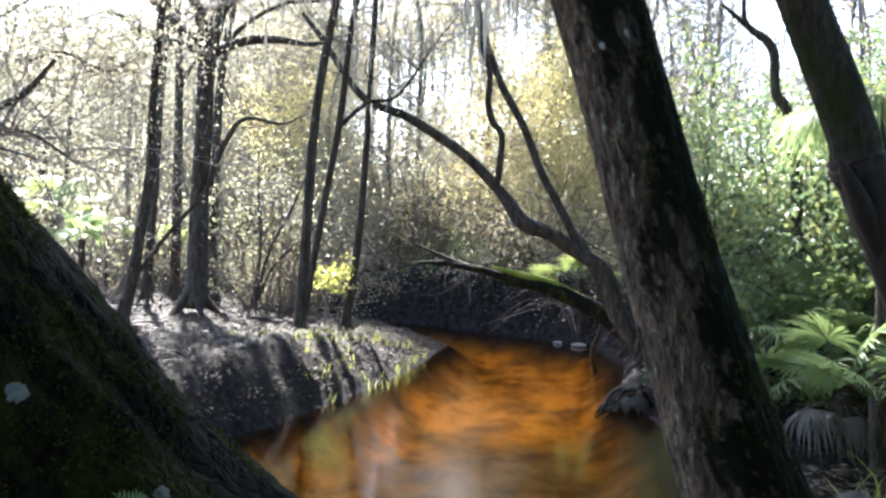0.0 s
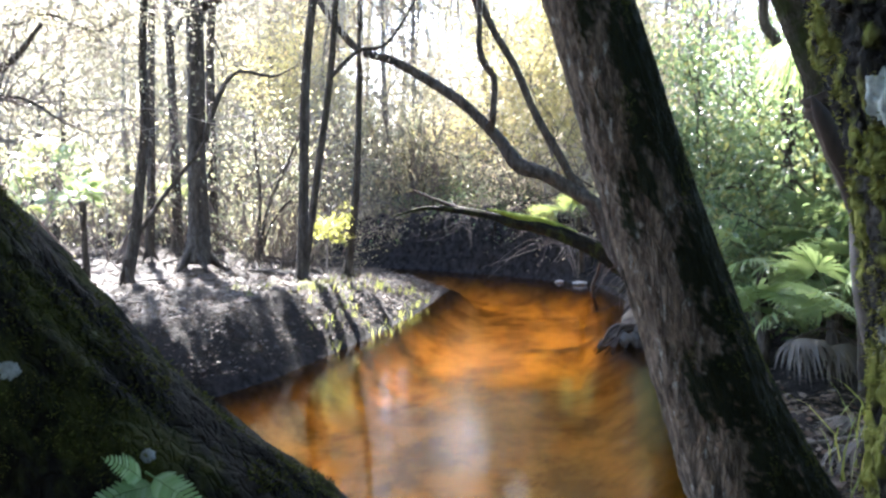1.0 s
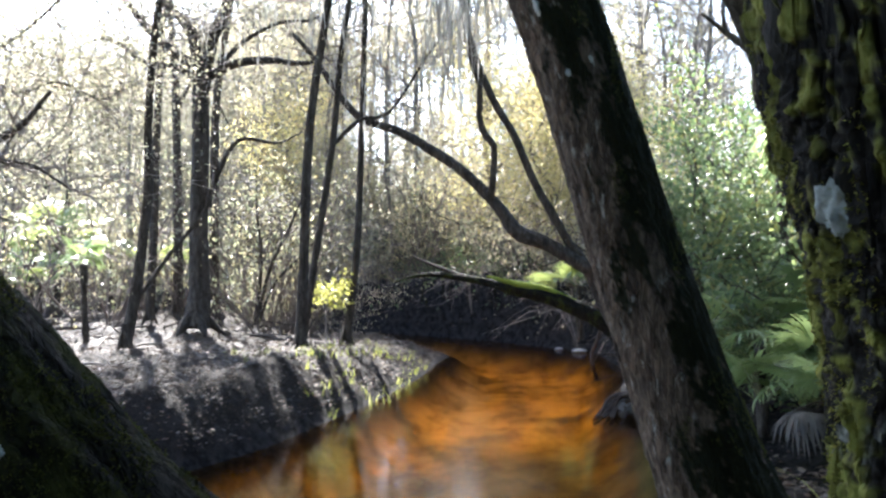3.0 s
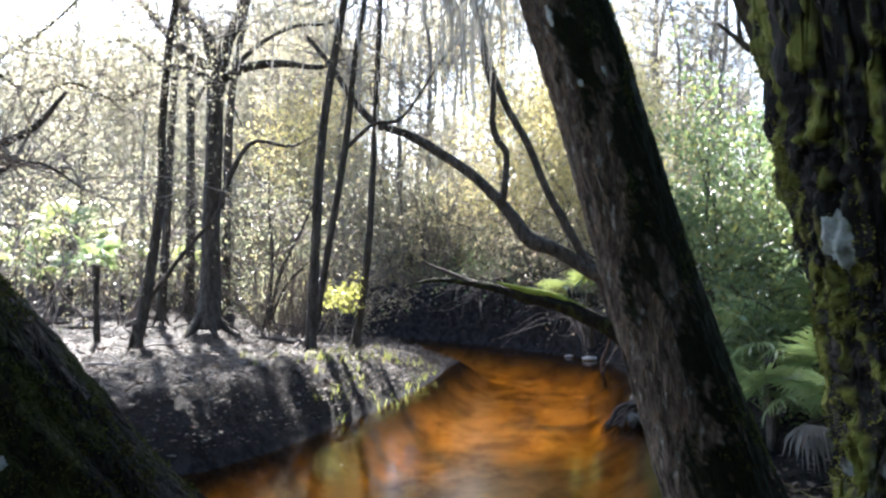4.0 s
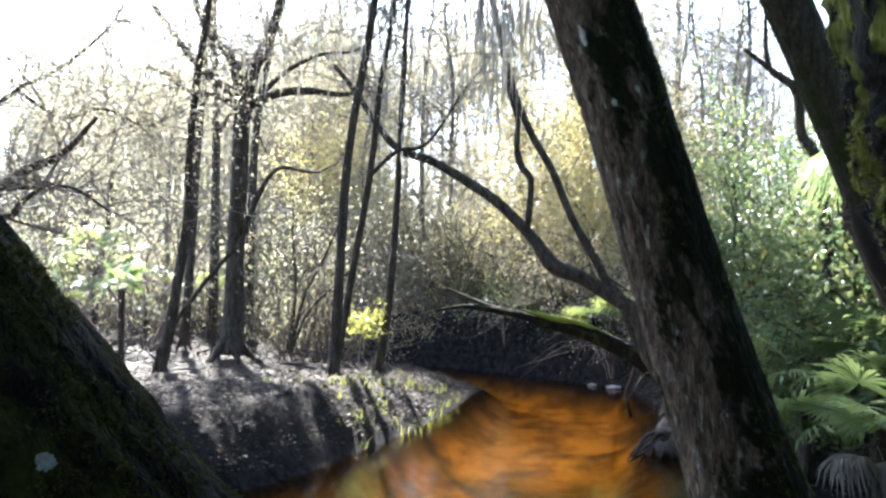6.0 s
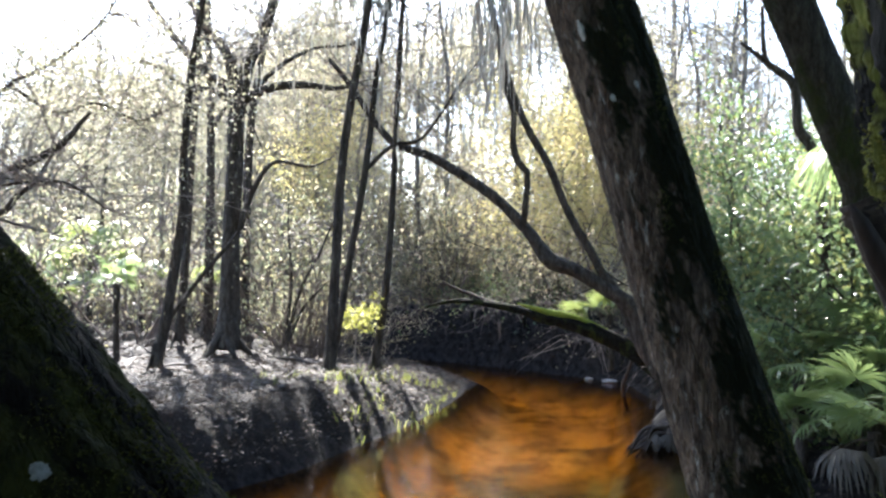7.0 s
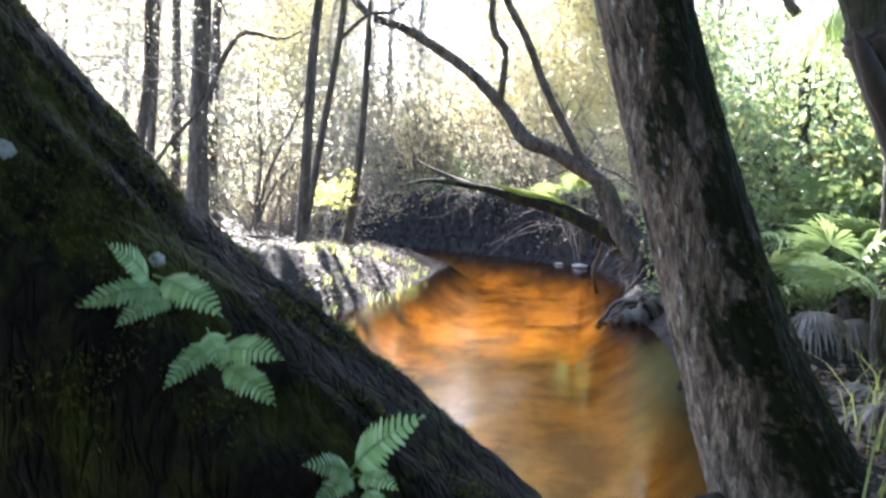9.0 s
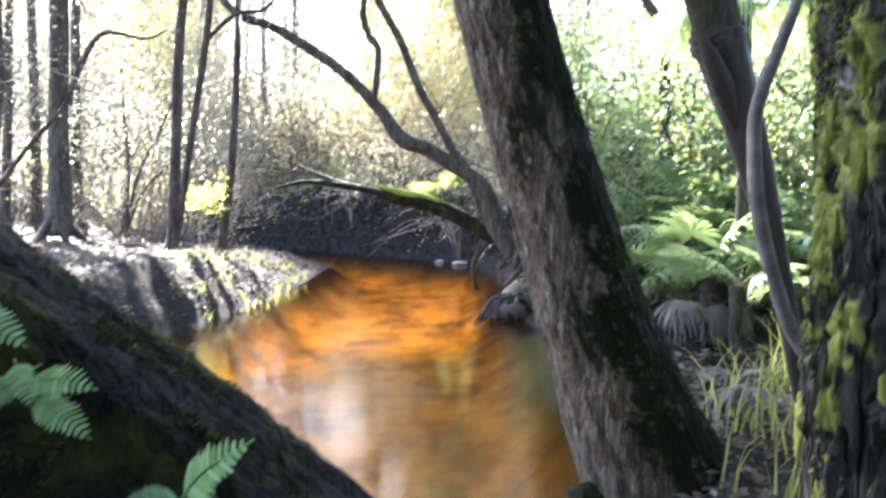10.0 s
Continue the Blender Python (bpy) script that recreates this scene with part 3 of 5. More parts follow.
tree_p = thing("peeling_tree", "slim leaning trunk, green bark above and bare brown wood below", "tree")
g = Geo()
tube(g, P_LOW, [0.045, 0.045, 0.05, 0.065, 0.09, 0.118], 60, 28, 0.08, 2.5, 2.0)
part("bare_trunk", g, M_BARE, tree_p, "bare brown wood below the bark")
g = Geo()
tube(g, P_PTS, [0.105, 0.102, 0.1, 0.1, 0.095, 0.09], 60, 28, 0.06, 3, 4.0)
part("trunk", g, M_BARK_P, tree_p)
g = Geo()
tube(g, [(1.815, 4.3, 1.99), (1.79, 4.3, 2.05), (1.765, 4.3, 2.1)], [0.11, 0.121, 0.104], 8, 28, 0.2, 3, 8.0)
part("collar", g, M_DEADWOOD, tree_p, "pale ragged rim where the bark ends")
g = Geo()
tube(g, [(1.9, 4.27, 1.6), (1.8, 4.23, 1.82), (1.71, 4.2, 1.98), (1.665, 4.19, 2.06)], [0.01, 0.05, 0.034, 0.003], 14, 12, 0.12, 2, 6.0)
part("splinter", g, M_BARE, tree_p, "jagged brown splinter standing off the bare wood")
vine = thing("vine", "grey woody vine hanging beside a slim trunk", "vine")
g = Geo()
tube(g, [(1.42, 2.8, 2.3), (1.36, 2.8, 1.95), (1.32, 2.8, 1.82), (1.255, 2.8, 1.65), (1.245, 2.8, 1.53), (1.27, 2.8, 1.32), (1.35, 2.8, 1.07), (1.43, 2.8, 0.94), (1.5, 2.8, 0.76), (1.54, 2.8, 0.5), (1.57, 2.8, 0.1)], [0.014, 0.019, 0.022, 0.018], 60, 10, 0.15, 2, 3.0)
part("stem", g, M_PALEWOOD, vine)

# ---------------------------------------------------------------- trees of the far shore


def tree(name, label, stems, branches=(), crown=None, leaf_mat=None, leaf_size=0.07, per=14, spread=0.22, twigs=10, group="trees on the far bank", moss=0):
    """A tree from its stems (points, radii), some placed limbs, and random twigs above them."""
    base = stems[0][0][0]
    ob = thing(name, label, "tree", base, group)
    inv = -np.asarray(base, float)
    tips = []
    for k, (pts, rad) in enumerate(stems):
        g = Geo()
        p = np.asarray(pts, float) + inv
        tube(g, p, rad, 40, 14, 0.1, 2.0, k * 3.1 + base[0])
        if k == 0:
            for a in np.linspace(0.4, 6.6, 6):
                reach = rad[0] * 1.9
                tube(g, [p[0] + (0, 0, 0.3), p[0] + (math.cos(a) * reach * 0.55, math.sin(a) * reach * 0.55, 0.06), p[0] + (math.cos(a) * reach, math.sin(a) * reach, -0.12)], [rad[0] * 0.5, rad[0] * 0.32, 0.02], 6, 7)
        part("trunk" if k == 0 else "stem", g, M_BARK_T, ob)
    for pts, rad in branches:
        g = Geo()
        tube(g, np.asarray(pts, float) + inv, rad, 18, 9, 0.1, 2.0, 1.0)
        part("limb", g, M_BARK_T, ob)
    g = Geo()
    sources = [np.asarray(q, float) + inv for pts, _ in list(stems) + list(branches) for q in spline(pts, 24)]
    sources = [q for q in sources if q[2] > (crown or 2.2)]
    for _ in range(twigs):
        q = sources[rng.integers(len(sources))]
        d = rng.normal(size=3) * (1, 1, 0.5) + (0, 0, 0.35)
        grow(g, tips, q, d / np.linalg.norm(d), rng.uniform(0.8, 1.7), 0.012, 1, 0.28, 5)
    if twigs:
        tagged(part("branchwork", g, M_TWIG, ob), kind="stuff")
    if leaf_mat and tips:
        g = Geo()
        leaves(g, clumps(tips, per, spread), leaf_size)
        tagged(part("crown", g, leaf_mat, ob, smooth=False), kind="stuff")
    if moss and tips:
        g = Geo()
        pick = np.asarray(tips)[rng.integers(len(tips), size=moss)]
        strands(g, pick + rng.normal(size=pick.shape) * 0.1, 0.45, 0.016)
        tagged(part("hanging_moss", g, M_AIRMOSS, ob, smooth=False), kind="stuff")
    return ob


oak = tree("oak_tree", "dark forked oak with a flared base on the leaf-covered bank",
     [([(-4.02, 13.9, 0.6), (-4.0, 14, 1.2), (-4.0, 14, 2.03), (-3.96, 14, 3.2), (-3.93, 14, 4.27), (-3.89, 14, 4.67)], [0.22, 0.162, 0.145, 0.137, 0.132, 0.14])],
     [([(-3.89, 14, 4.6), (-4.08, 14, 4.76), (-4.44, 14, 4.99), (-4.78, 14, 5.35), (-5.02, 14, 5.65), (-5.4, 13.9, 6.2)], [0.1, 0.07, 0.04]),
      ([(-3.9, 14, 4.6), (-4.04, 14, 5.16), (-4.21, 14.1, 5.43), (-4.6, 14.2, 5.9), (-4.9, 14.2, 6.6)], [0.11, 0.08, 0.05]),
      ([(-3.87, 14, 4.6), (-3.74, 14, 5.16), (-3.52, 14, 5.6), (-3.3, 14, 6.3), (-3.1, 14, 7.2)], [0.12, 0.09, 0.06]),
      ([(-3.86, 14, 4.55), (-3.36, 14, 4.75), (-2.83, 14, 4.79), (-2.29, 14, 4.73), (-1.8, 13.9, 4.85)], [0.08, 0.06, 0.02]),
      ([(-3.82, 13.95, 2.5), (-3.76, 13.9, 2.74), (-3.53, 13.9, 3.27), (-3.26, 13.9, 3.55), (-2.72, 13.9, 3.47), (-2.4, 13.9, 3.6)], [0.05, 0.04, 0.012])],
     4.6, M_OLIVE, 0.04, 2, 0.28, 60, moss=60)
tree("slim_tree", "slim leaning grey trunk on the leaf-covered bank",
     [([(-4.0, 11.0, 0.6), (-3.9, 11.1, 1.27), (-3.73, 11.1, 2.47), (-3.71, 11.1, 3.38), (-3.63, 11.1, 4.37), (-3.5, 11.1, 5.3), (-3.4, 11, 6.6)], [0.075, 0.06, 0.05, 0.044, 0.03])],
     [([(-3.95, 11.1, 1.1), (-3.5, 11.2, 1.75), (-3.05, 11.3, 2.35), (-2.9, 11.3, 2.9)], [0.03, 0.025, 0.01])], 3.4, M_OLIVE, 0.04, 2, 0.25, 16)
tree("slim_tree", "thin straight grey trunk behind the leaf-covered bank",
     [([(-5.4, 15.6, 0.6), (-5.3, 15.6, 2.05), (-5.22, 15.6, 3.92), (-5.1, 15.6, 5.6), (-4.95, 15.6, 7.5)], [0.085, 0.062, 0.05])], (), 4, M_OLIVE, 0.045, 3, 0.25, 12)
back_tree = tree("slim_tree", "thin straight grey trunk behind the leaf-covered bank",
     [([(-5.55, 17.6, 0.6), (-5.5, 17.5, 3.2), (-5.52, 17.5, 5.3), (-5.6, 17.5, 6.6), (-5.6, 17.5, 8.2)], [0.1, 0.075, 0.055])],
     [([(-5.5, 17.5, 4.6), (-5.2, 17.4, 5.1), (-4.9, 17.3, 5.3), (-4.4, 17.2, 4.3)], [0.05, 0.03, 0.015])], 4.5, M_OLIVE, 0.045, 4, 0.28, 14)
close_tree = tree("slim_tree", "thin grey trunk close behind a forked oak",
     [([(-4.6, 16.8, 0.6), (-4.5, 16.6, 3.1), (-4.4, 16.5, 4.7), (-4.15, 16.5, 6.3), (-3.95, 16.5, 7.8)], [0.1, 0.07, 0.05])], (), 4.5, M_OLIVE, 0.045, 4, 0.28, 14)
twin = tree("twin_tree", "dark twin-stemmed tree at the edge of the bank",
     [([(-1.97, 11.72, 0.52), (-1.91, 11.75, 1.75), (-1.84, 11.75, 3.09), (-1.72, 11.75, 4.05), (-1.55, 11.75, 5.0), (-1.35, 11.75, 6.4)], [0.078, 0.064, 0.056, 0.05, 0.04]),
      ([(-1.96, 11.9, 0.6), (-1.8, 12.1, 1.83), (-1.56, 12.1, 3.28), (-1.44, 12.1, 4.43), (-1.31, 12.1, 5.2), (-1.1, 12.1, 6.6)], [0.05, 0.045, 0.04, 0.03])],
     [([(-1.56, 12.1, 3.2), (-1.2, 12.2, 3.55), (-0.8, 12.2, 3.65), (-0.3, 12.3, 4.4), (0.1, 12.3, 4.9)], [0.03, 0.022, 0.01])], 3.3, M_OLIVE, 0.04, 2, 0.25, 26, moss=80)
tree("slim_tree", "slim leaning trunk at the tip of the bank",
     [([(-1.5, 12.7, 0.5), (-1.34, 12.7, 1.75), (-1.25, 12.7, 3.28), (-1.17, 12.7, 5.2), (-1.1, 12.7, 6.6)], [0.06, 0.048, 0.04, 0.03])], (), 3.3, M_OLIVE, 0.04, 2, 0.25, 18, moss=60)
tree("bowed_tree", "bowed dark tree reaching low over the creek",
     [([(2.55, 12.1, 0.35), (2.22, 12.2, 0.78), (2.04, 12.28, 1.34), (1.67, 12.37, 1.61), (1.29, 12.45, 1.85), (0.94, 12.53, 1.99), (0.67, 12.62, 2.37), (0.2, 12.7, 2.86), (-0.28, 12.78, 3.2), (-0.78, 12.87, 3.5), (-1.27, 12.95, 3.68), (-1.61, 13.03, 4.06), (-1.96, 13.12, 4.58), (-2.3, 13.2, 5.0)],
       [0.17, 0.12, 0.11, 0.105, 0.1, 0.11, 0.085, 0.075, 0.07, 0.06, 0.055, 0.05, 0.04, 0.03]),
      ([(2.2, 12.3, 0.7), (2.06, 12.4, 1.02), (1.83, 12.4, 1.57), (1.64, 12.4, 1.81), (1.48, 12.4, 2.12), (1.17, 12.4, 2.67), (0.91, 12.4, 3.3), (0.6, 12.4, 3.85), (0.35, 12.4, 4.51), (0.21, 12.4, 5.1), (0.0, 12.4, 6)], [0.07, 0.062, 0.055, 0.05, 0.04])],
     [([(0.57, 12.6, 2.45), (0.6, 12.5, 2.7), (0.61, 12.5, 2.88), (0.62, 12.5, 3.2), (0.5, 12.5, 3.35), (0.42, 12.5, 3.63), (0.44, 12.5, 4.02), (0.33, 12.5, 4.34), (0.29, 12.5, 4.6), (0.2, 12.5, 5)], [0.05, 0.045, 0.05, 0.035, 0.02])],
     3.9, M_YELLOW, 0.055, 5, 0.3, 9, moss=40)

tree("slim_tree", "thin leaning trunk among the palmettos",
     [([(-9.27, 20.2, 0.55), (-9.15, 20.2, 2.0), (-8.95, 20.2, 3.2), (-8.85, 20.2, 5.4)], [0.09, 0.07, 0.06, 0.03])], (), 3.2, M_OLIVE, 0.06, 4, 0.3, 12)
tree("slim_tree", "thin leaning trunk among the palmettos",
     [([(-11.6, 23.4, 0.55), (-11.35, 23.4, 2.2), (-11.05, 23.4, 3.5), (-10.8, 23.4, 5.8)], [0.13, 0.11, 0.09, 0.04])], (), 3.4, M_OLIVE, 0.06, 4, 0.3, 12)
tree("leaning_sapling", "clump of thin leaning bare stems on the bank",
     [([(-3.35, 15.0, 0.6), (-3.1, 15.0, 1.5), (-2.8, 15.0, 2.1), (-2.45, 15.0, 2.9)], [0.04, 0.03, 0.025, 0.012]),
      ([(-3.34, 15.05, 0.6), (-3.28, 15.1, 1.7), (-3.33, 15.1, 2.4), (-3.35, 15.1, 3.3)], [0.035, 0.028, 0.022, 0.01]),
      ([(-3.3, 14.95, 0.6), (-3.0, 14.9, 1.25), (-2.55, 14.9, 1.7), (-2.15, 14.9, 2.1)], [0.03, 0.024, 0.018, 0.008])], (), 1.4, M_OLIVE, 0.05, 3, 0.2, 10)

# fallen moss-topped log across the creek
log = thing("fallen_log", "fallen brown log with bright moss on top, propped over the creek", "log", (1.97, 12.6, 0.75))
inv = np.array([-1.97, -12.6, -0.75])
g = Geo()
LOG = np.array([(-0.86, 13.6, 1.3), (-0.35, 13.4, 1.4), (0.35, 13.2, 1.32), (0.84, 13.0, 1.2), (1.4, 12.8, 1.07), (1.97, 12.6, 0.81), (2.6, 12.4, 0.35)])
tube(g, LOG + inv, [0.012, 0.03, 0.05, 0.085, 0.1, 0.11, 0.13], 90, 22, 0.3, 3, 1.0, octaves=5)
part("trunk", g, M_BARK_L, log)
g = Geo()
tube(g, np.array([(-0.6, 13.4, 1.68), (-0.45, 13.4, 1.61), (0.02, 13.35, 1.42), (0.35, 13.2, 1.32)]) + inv, [0.01, 0.02, 0.03, 0.04], 16, 8, 0.2, 2, 2.0)
part("limb", g, M_DEADWOOD, log)
g = Geo()
tube(g, np.array([(0.5, 13.03, 1.38), (0.95, 12.92, 1.26), (1.3, 12.82, 1.19), (1.75, 12.66, 1.02)]) + inv, [0.012, 0.045, 0.05, 0.025], 24, 12, 0.35, 3, 5.0)
part("moss", g, M_MOSSTOP, log, "bright yellow-green moss cushion")

# ---------------------------------------------------------------- woods behind


def wood_tree(name, label, height, leaf_mat, n_limbs, per, size, moss, lean, low=0.25, group="woods behind the creek"):
    """A slender woodland tree at the origin."""
    ob = thing(name, label, "tree", (0, 0, 0), group)
    top = np.array([lean, rng.uniform(-0.4, 0.4), height])
    pts = [np.zeros(3) - (0, 0, 0.3)] + [top * f + rng.normal(size=3) * (0.14, 0.14, 0) for f in (0.2, 0.4, 0.6, 0.8, 1.0)]
    r0 = height * rng.uniform(0.006, 0.009)
    g = Geo()
    tube(g, pts, [r0 * 1.3, r0, r0 * 0.75, r0 * 0.3], 22, 8, 0.1, 2.0, height)
    part("trunk", g, M_BARK_W, ob)
    g, tips = Geo(), []
    line = spline(pts, 40)
    for _ in range(n_limbs):
        q = line[int(40 * rng.uniform(low, 0.98))]
        a = rng.uniform(0, 2 * math.pi)
        d = np.array([math.cos(a), math.sin(a), rng.uniform(0.1, 0.9)])
        grow(g, tips, q, d / np.linalg.norm(d), height * rng.uniform(0.12, 0.24), r0 * 0.35, 1, 0.25, 5)
    tagged(part("branchwork", g, M_TWIG, ob), kind="stuff")
    tips = np.asarray(tips)
    if leaf_mat:
        g = Geo()
        leaves(g, clumps(tips, per, 0.27), size)
        tagged(part("crown", g, leaf_mat, ob, smooth=False), kind="stuff")
    if moss:
        g = Geo()
        strands(g, tips[rng.integers(len(tips), size=moss)] + rng.normal(size=(moss, 3)) * 0.12, 0.7, 0.022)
        tagged(part("hanging_moss", g, M_AIRMOSS, ob, smooth=False), kind="stuff")
    return ob


def thicket(name, label, height, leaf_mat, stems, per, size, group="thicket behind the creek"):
    """A many-stemmed shrub at the origin."""
    ob = thing(name, label, "shrub", (0, 0, 0), group)
    g, tips = Geo(), []
    for _ in range(stems):
        a, s = rng.uniform(0, 2 * math.pi), rng.uniform(0.15, 0.55)
        d = np.array([math.cos(a) * s, math.sin(a) * s, 1.0])
        grow(g, tips, np.array([math.cos(a) * 0.25, math.sin(a) * 0.25, -0.15]), d / np.linalg.norm(d), height * rng.uniform(0.7, 1.1), 0.022, 2 if stems < 9 else 1, 0.2, 5)
    tagged(part("branchwork", g, M_BRUSH, ob), kind="stuff")
    if leaf_mat:
        g = Geo()
        leaves(g, clumps(tips, per, 0.16), size)
        tagged(part("foliage", g, leaf_mat, ob, smooth=False), kind="stuff")
    return ob


def scatter(variants, places, lo=0.8, hi=1.25):
    for k, (x, y) in enumerate(places):
        src, s = variants[k % len(variants)], rng.uniform(lo, hi)
        m = Matrix.Translation((x, y, land(x, y) - 0.03)) @ Matrix.Rotation(rng.uniform(0, 6.28), 4, "Z")
        if k < len(variants):
            src.matrix_basis = m
            src.scale = (s, s, s)
        else:
            ob = copy_thing(src, m)
            ob.scale = (s, s, s)


def fan(n, y0, y1, half, clear, centre=0.0):
    """n places in a wedge ahead of the eye, on dry land, clear of each other."""
    out, guard = [], 0
    while len(out) < n and guard < 6000:
        guard += 1
        y = rng.uniform(y0, y1)
        x = centre + rng.uniform(-1, 1) * (half * y + 1)
        z, wet, d = ground_height(np.array([x]), np.array([y]))
        if wet[0] or d[0] < 0.3 or any((x - a) ** 2 + (y - b) ** 2 < clear**2 for a, b in out):
            continue
        out.append((x, y))
    return out


rng = np.random.default_rng(21)
W_TREES = [
    wood_tree("yellow_tree", "slender tree with thin yellow-green autumn leaves", 9.5, M_YELLOW, 34, 17, 0.066, 20, 0.6, 0.12),
    wood_tree("olive_tree", "slender woodland tree with thin grey-green leaves", 8.0, M_OLIVE, 36, 17, 0.062, 20, -0.8, 0.1),
    wood_tree("olive_tree", "tall woodland tree with small olive leaves", 10.5, M_OLIVE, 36, 16, 0.066, 25, 0.3, 0.2),
    wood_tree("bare_tree", "nearly bare grey tree hung with moss", 10.0, M_TAN, 34, 3, 0.06, 130, 0.5, 0.12),
    wood_tree("olive_tree", "tall woodland tree with small olive leaves", 9.0, M_OLIVE, 34, 16, 0.062, 40, -0.5, 0.2),
    wood_tree("bare_tree", "nearly bare grey tree hung with moss", 11.0, M_TAN, 34, 3, 0.06, 120, -0.3, 0.15),
]
spots = [p for p in fan(92, 18.5, 44, 0.56, 1.3) if not (p[1] < 27 and -1.6 < p[0] + 0.36 * (p[1] - 17) < 2.6)]
tall = fan(5, 27, 38, 0.2, 2.0)
low_side = [p for p in spots if p[0] < -0.26 * p[1] and (p[1] > 24 or rng.uniform() < 0.4)] + [(-rng.uniform(0.28, 0.56) * y, y) for y in rng.uniform(25, 42, 36)]
open_side = [p for p in spots if p[0] > 0.2 * p[1]] + [(rng.uniform(0.16, 0.5) * y, y) for y in rng.uniform(22, 34, 9)]
scatter(W_TREES, [p for p in spots if p[0] >= -0.26 * p[1] and p not in open_side and (p[0] < -4 or rng.uniform() < 0.55)], 0.8, 1.15)
for p in tall:
    m = Matrix.Translation((*p, land(*p) - 0.03)) @ Matrix.Rotation(rng.uniform(0, 6.28), 4, "Z")
    copy_thing(W_TREES[rng.integers(0, 3)], m).scale = (1.35, 1.35, 1.6)
for k, p in enumerate(((-2.2, 26.0), (-1.4, 29.0), (-3.0, 31.0), (-0.5, 33.0), (-2.7, 36.0), (-1.0, 25.2), (-3.6, 27.5))):
    m = Matrix.Translation((*p, land(*p) - 0.03)) @ Matrix.Rotation(k * 1.3, 4, "Z")
    copy_thing(W_TREES[(3, 2, 5, 4, 3, 5, 1)[k]], m).scale = (1.05, 1.05, 1.05)
for k in range(20):
    y = 28.0 + 0.8 * k + rng.uniform(-0.4, 0.4)
    x = -y * math.tan(radians(8.5 + 9.0 * ((k * 0.618) % 1.0)))
    m = Matrix.Translation((x, y, land(x, y) - 0.03)) @ Matrix.Rotation(k * 1.9, 4, "Z")
    sc = rng.uniform(0.95, 1.2) * (1 + 0.012 * (y - 28))
    copy_thing(W_TREES[(1, 3, 0, 4, 5)[k % 5]], m).scale = (sc, sc, sc)
for lo_tree in low_side:
    top = (0.26 * lo_tree[1] + 1.0) / 9.7
    m = Matrix.Translation((*lo_tree, land(*lo_tree) - 0.03)) @ Matrix.Rotation(rng.uniform(0, 6.28), 4, "Z")
    s = top * rng.uniform(0.75, 1.05)
    copy_thing(W_TREES[(2, 4, 5, 3, 4, 1)[rng.integers(0, 6)]], m).scale = (s, s, s)
for p in ((1.5, 20.2), (2.3, 19.6), (0.8, 21.3), (-3.3, 21.4), (-4.8, 23.0)):
    m = Matrix.Translation((*p, land(*p) - 0.03)) @ Matrix.Rotation(rng.uniform(0, 6.28), 4, "Z")
    copy_thing(W_TREES[0], m).scale = (0.75, 0.75, 0.75)
GOLDEN = wood_tree("golden_sapling", "young tree with bright yellow autumn leaves", 4.4, M_AUTUMN, 26, 13, 0.06, 0, 0.3, 0.2)
for k, (x, y, s) in enumerate(((1.8, 17.3, 1.0), (2.6, 18.4, 1.1), (0.9, 19.3, 1.15), (3.2, 16.6, 0.8), (-4.0, 22.1, 1.3), (2.2, 17.7, 1.1), (3.6, 18.0, 1.1))):
    m = Matrix.Translation((x, y, land(x, y) - 0.03)) @ Matrix.Rotation(k * 1.7, 4, "Z")
    if k:
        copy_thing(GOLDEN, m).scale = (s, s, s)
    else:
        GOLDEN.matrix_basis = m
for p in open_side:
    m = Matrix.Translation((*p, land(*p) - 0.03)) @ Matrix.Rotation(rng.uniform(0, 6.28), 4, "Z")
    copy_thing(W_TREES[(3, 5)[rng.integers(0, 2)]], m).scale = (0.85, 0.85, 0.9)
# unseen trees added behind and beside the eye to dim the sky there
scatter(W_TREES[2:5] + W_TREES[:1], [(-9, -6), (-5, -9), (-1, -7), (3, -9), (7, -5), (9, 1), (10, 6), (-11, 0), (-13, 5), (6, -12), (-6, -14), (1, -14), (12, -9), (-14, -8), (-3, -4.5), (1.5, -4), (5, -1.5), (-6.5, -2), (8, -9), (-8, -11), (-1.5, -11), (4, -6)], 1.0, 1.3)
W_SHRUBS = [
    thicket("bare_thicket", "tangled grey shrub with few leaves", 2.6, M_TAN, 11, 3, 0.05),
    thicket("sparse_thicket", "tangled shrub with a few olive leaves", 2.4, M_OLIVE, 10, 16, 0.065),
    thicket("yellow_thicket", "shrub with sparse yellow-green leaves", 2.8, M_YELLOW, 10, 8, 0.06),
    thicket("tan_thicket", "shrub with withered tan leaves", 2.5, M_TAN, 11, 14, 0.065),
    thicket("bare_thicket", "tangled grey shrub with few leaves", 3.2, M_HOLLY, 12, 5, 0.06),
]
scatter(W_SHRUBS, fan(100, 19.5, 33, 0.54, 0.6))
scatter(W_SHRUBS, [(0.0, 18.9), (0.9, 18.2), (1.9, 17.3), (2.6, 16.4), (3.1, 15.4), (1.4, 19.2), (2.3, 18.6), (3.6, 17.2), (4.2, 15.5), (4.0, 14.2), (-2.7, 16.3), (-3.4, 16.8), (-2.2, 16.0), (-3.9, 17.2), (-3.4, 15.9), (-2.7, 15.4)], 0.35, 0.6)

scatter([W_SHRUBS[0], W_SHRUBS[4]], [(-2.9, 15.6), (-3.6, 16.6), (-3.0, 20.8), (-6.4, 16.2), (-7.2, 14.6), (-3.2, 15.2), (-5.9, 18.0), (-9.0, 15.5)], 0.8, 1.15)
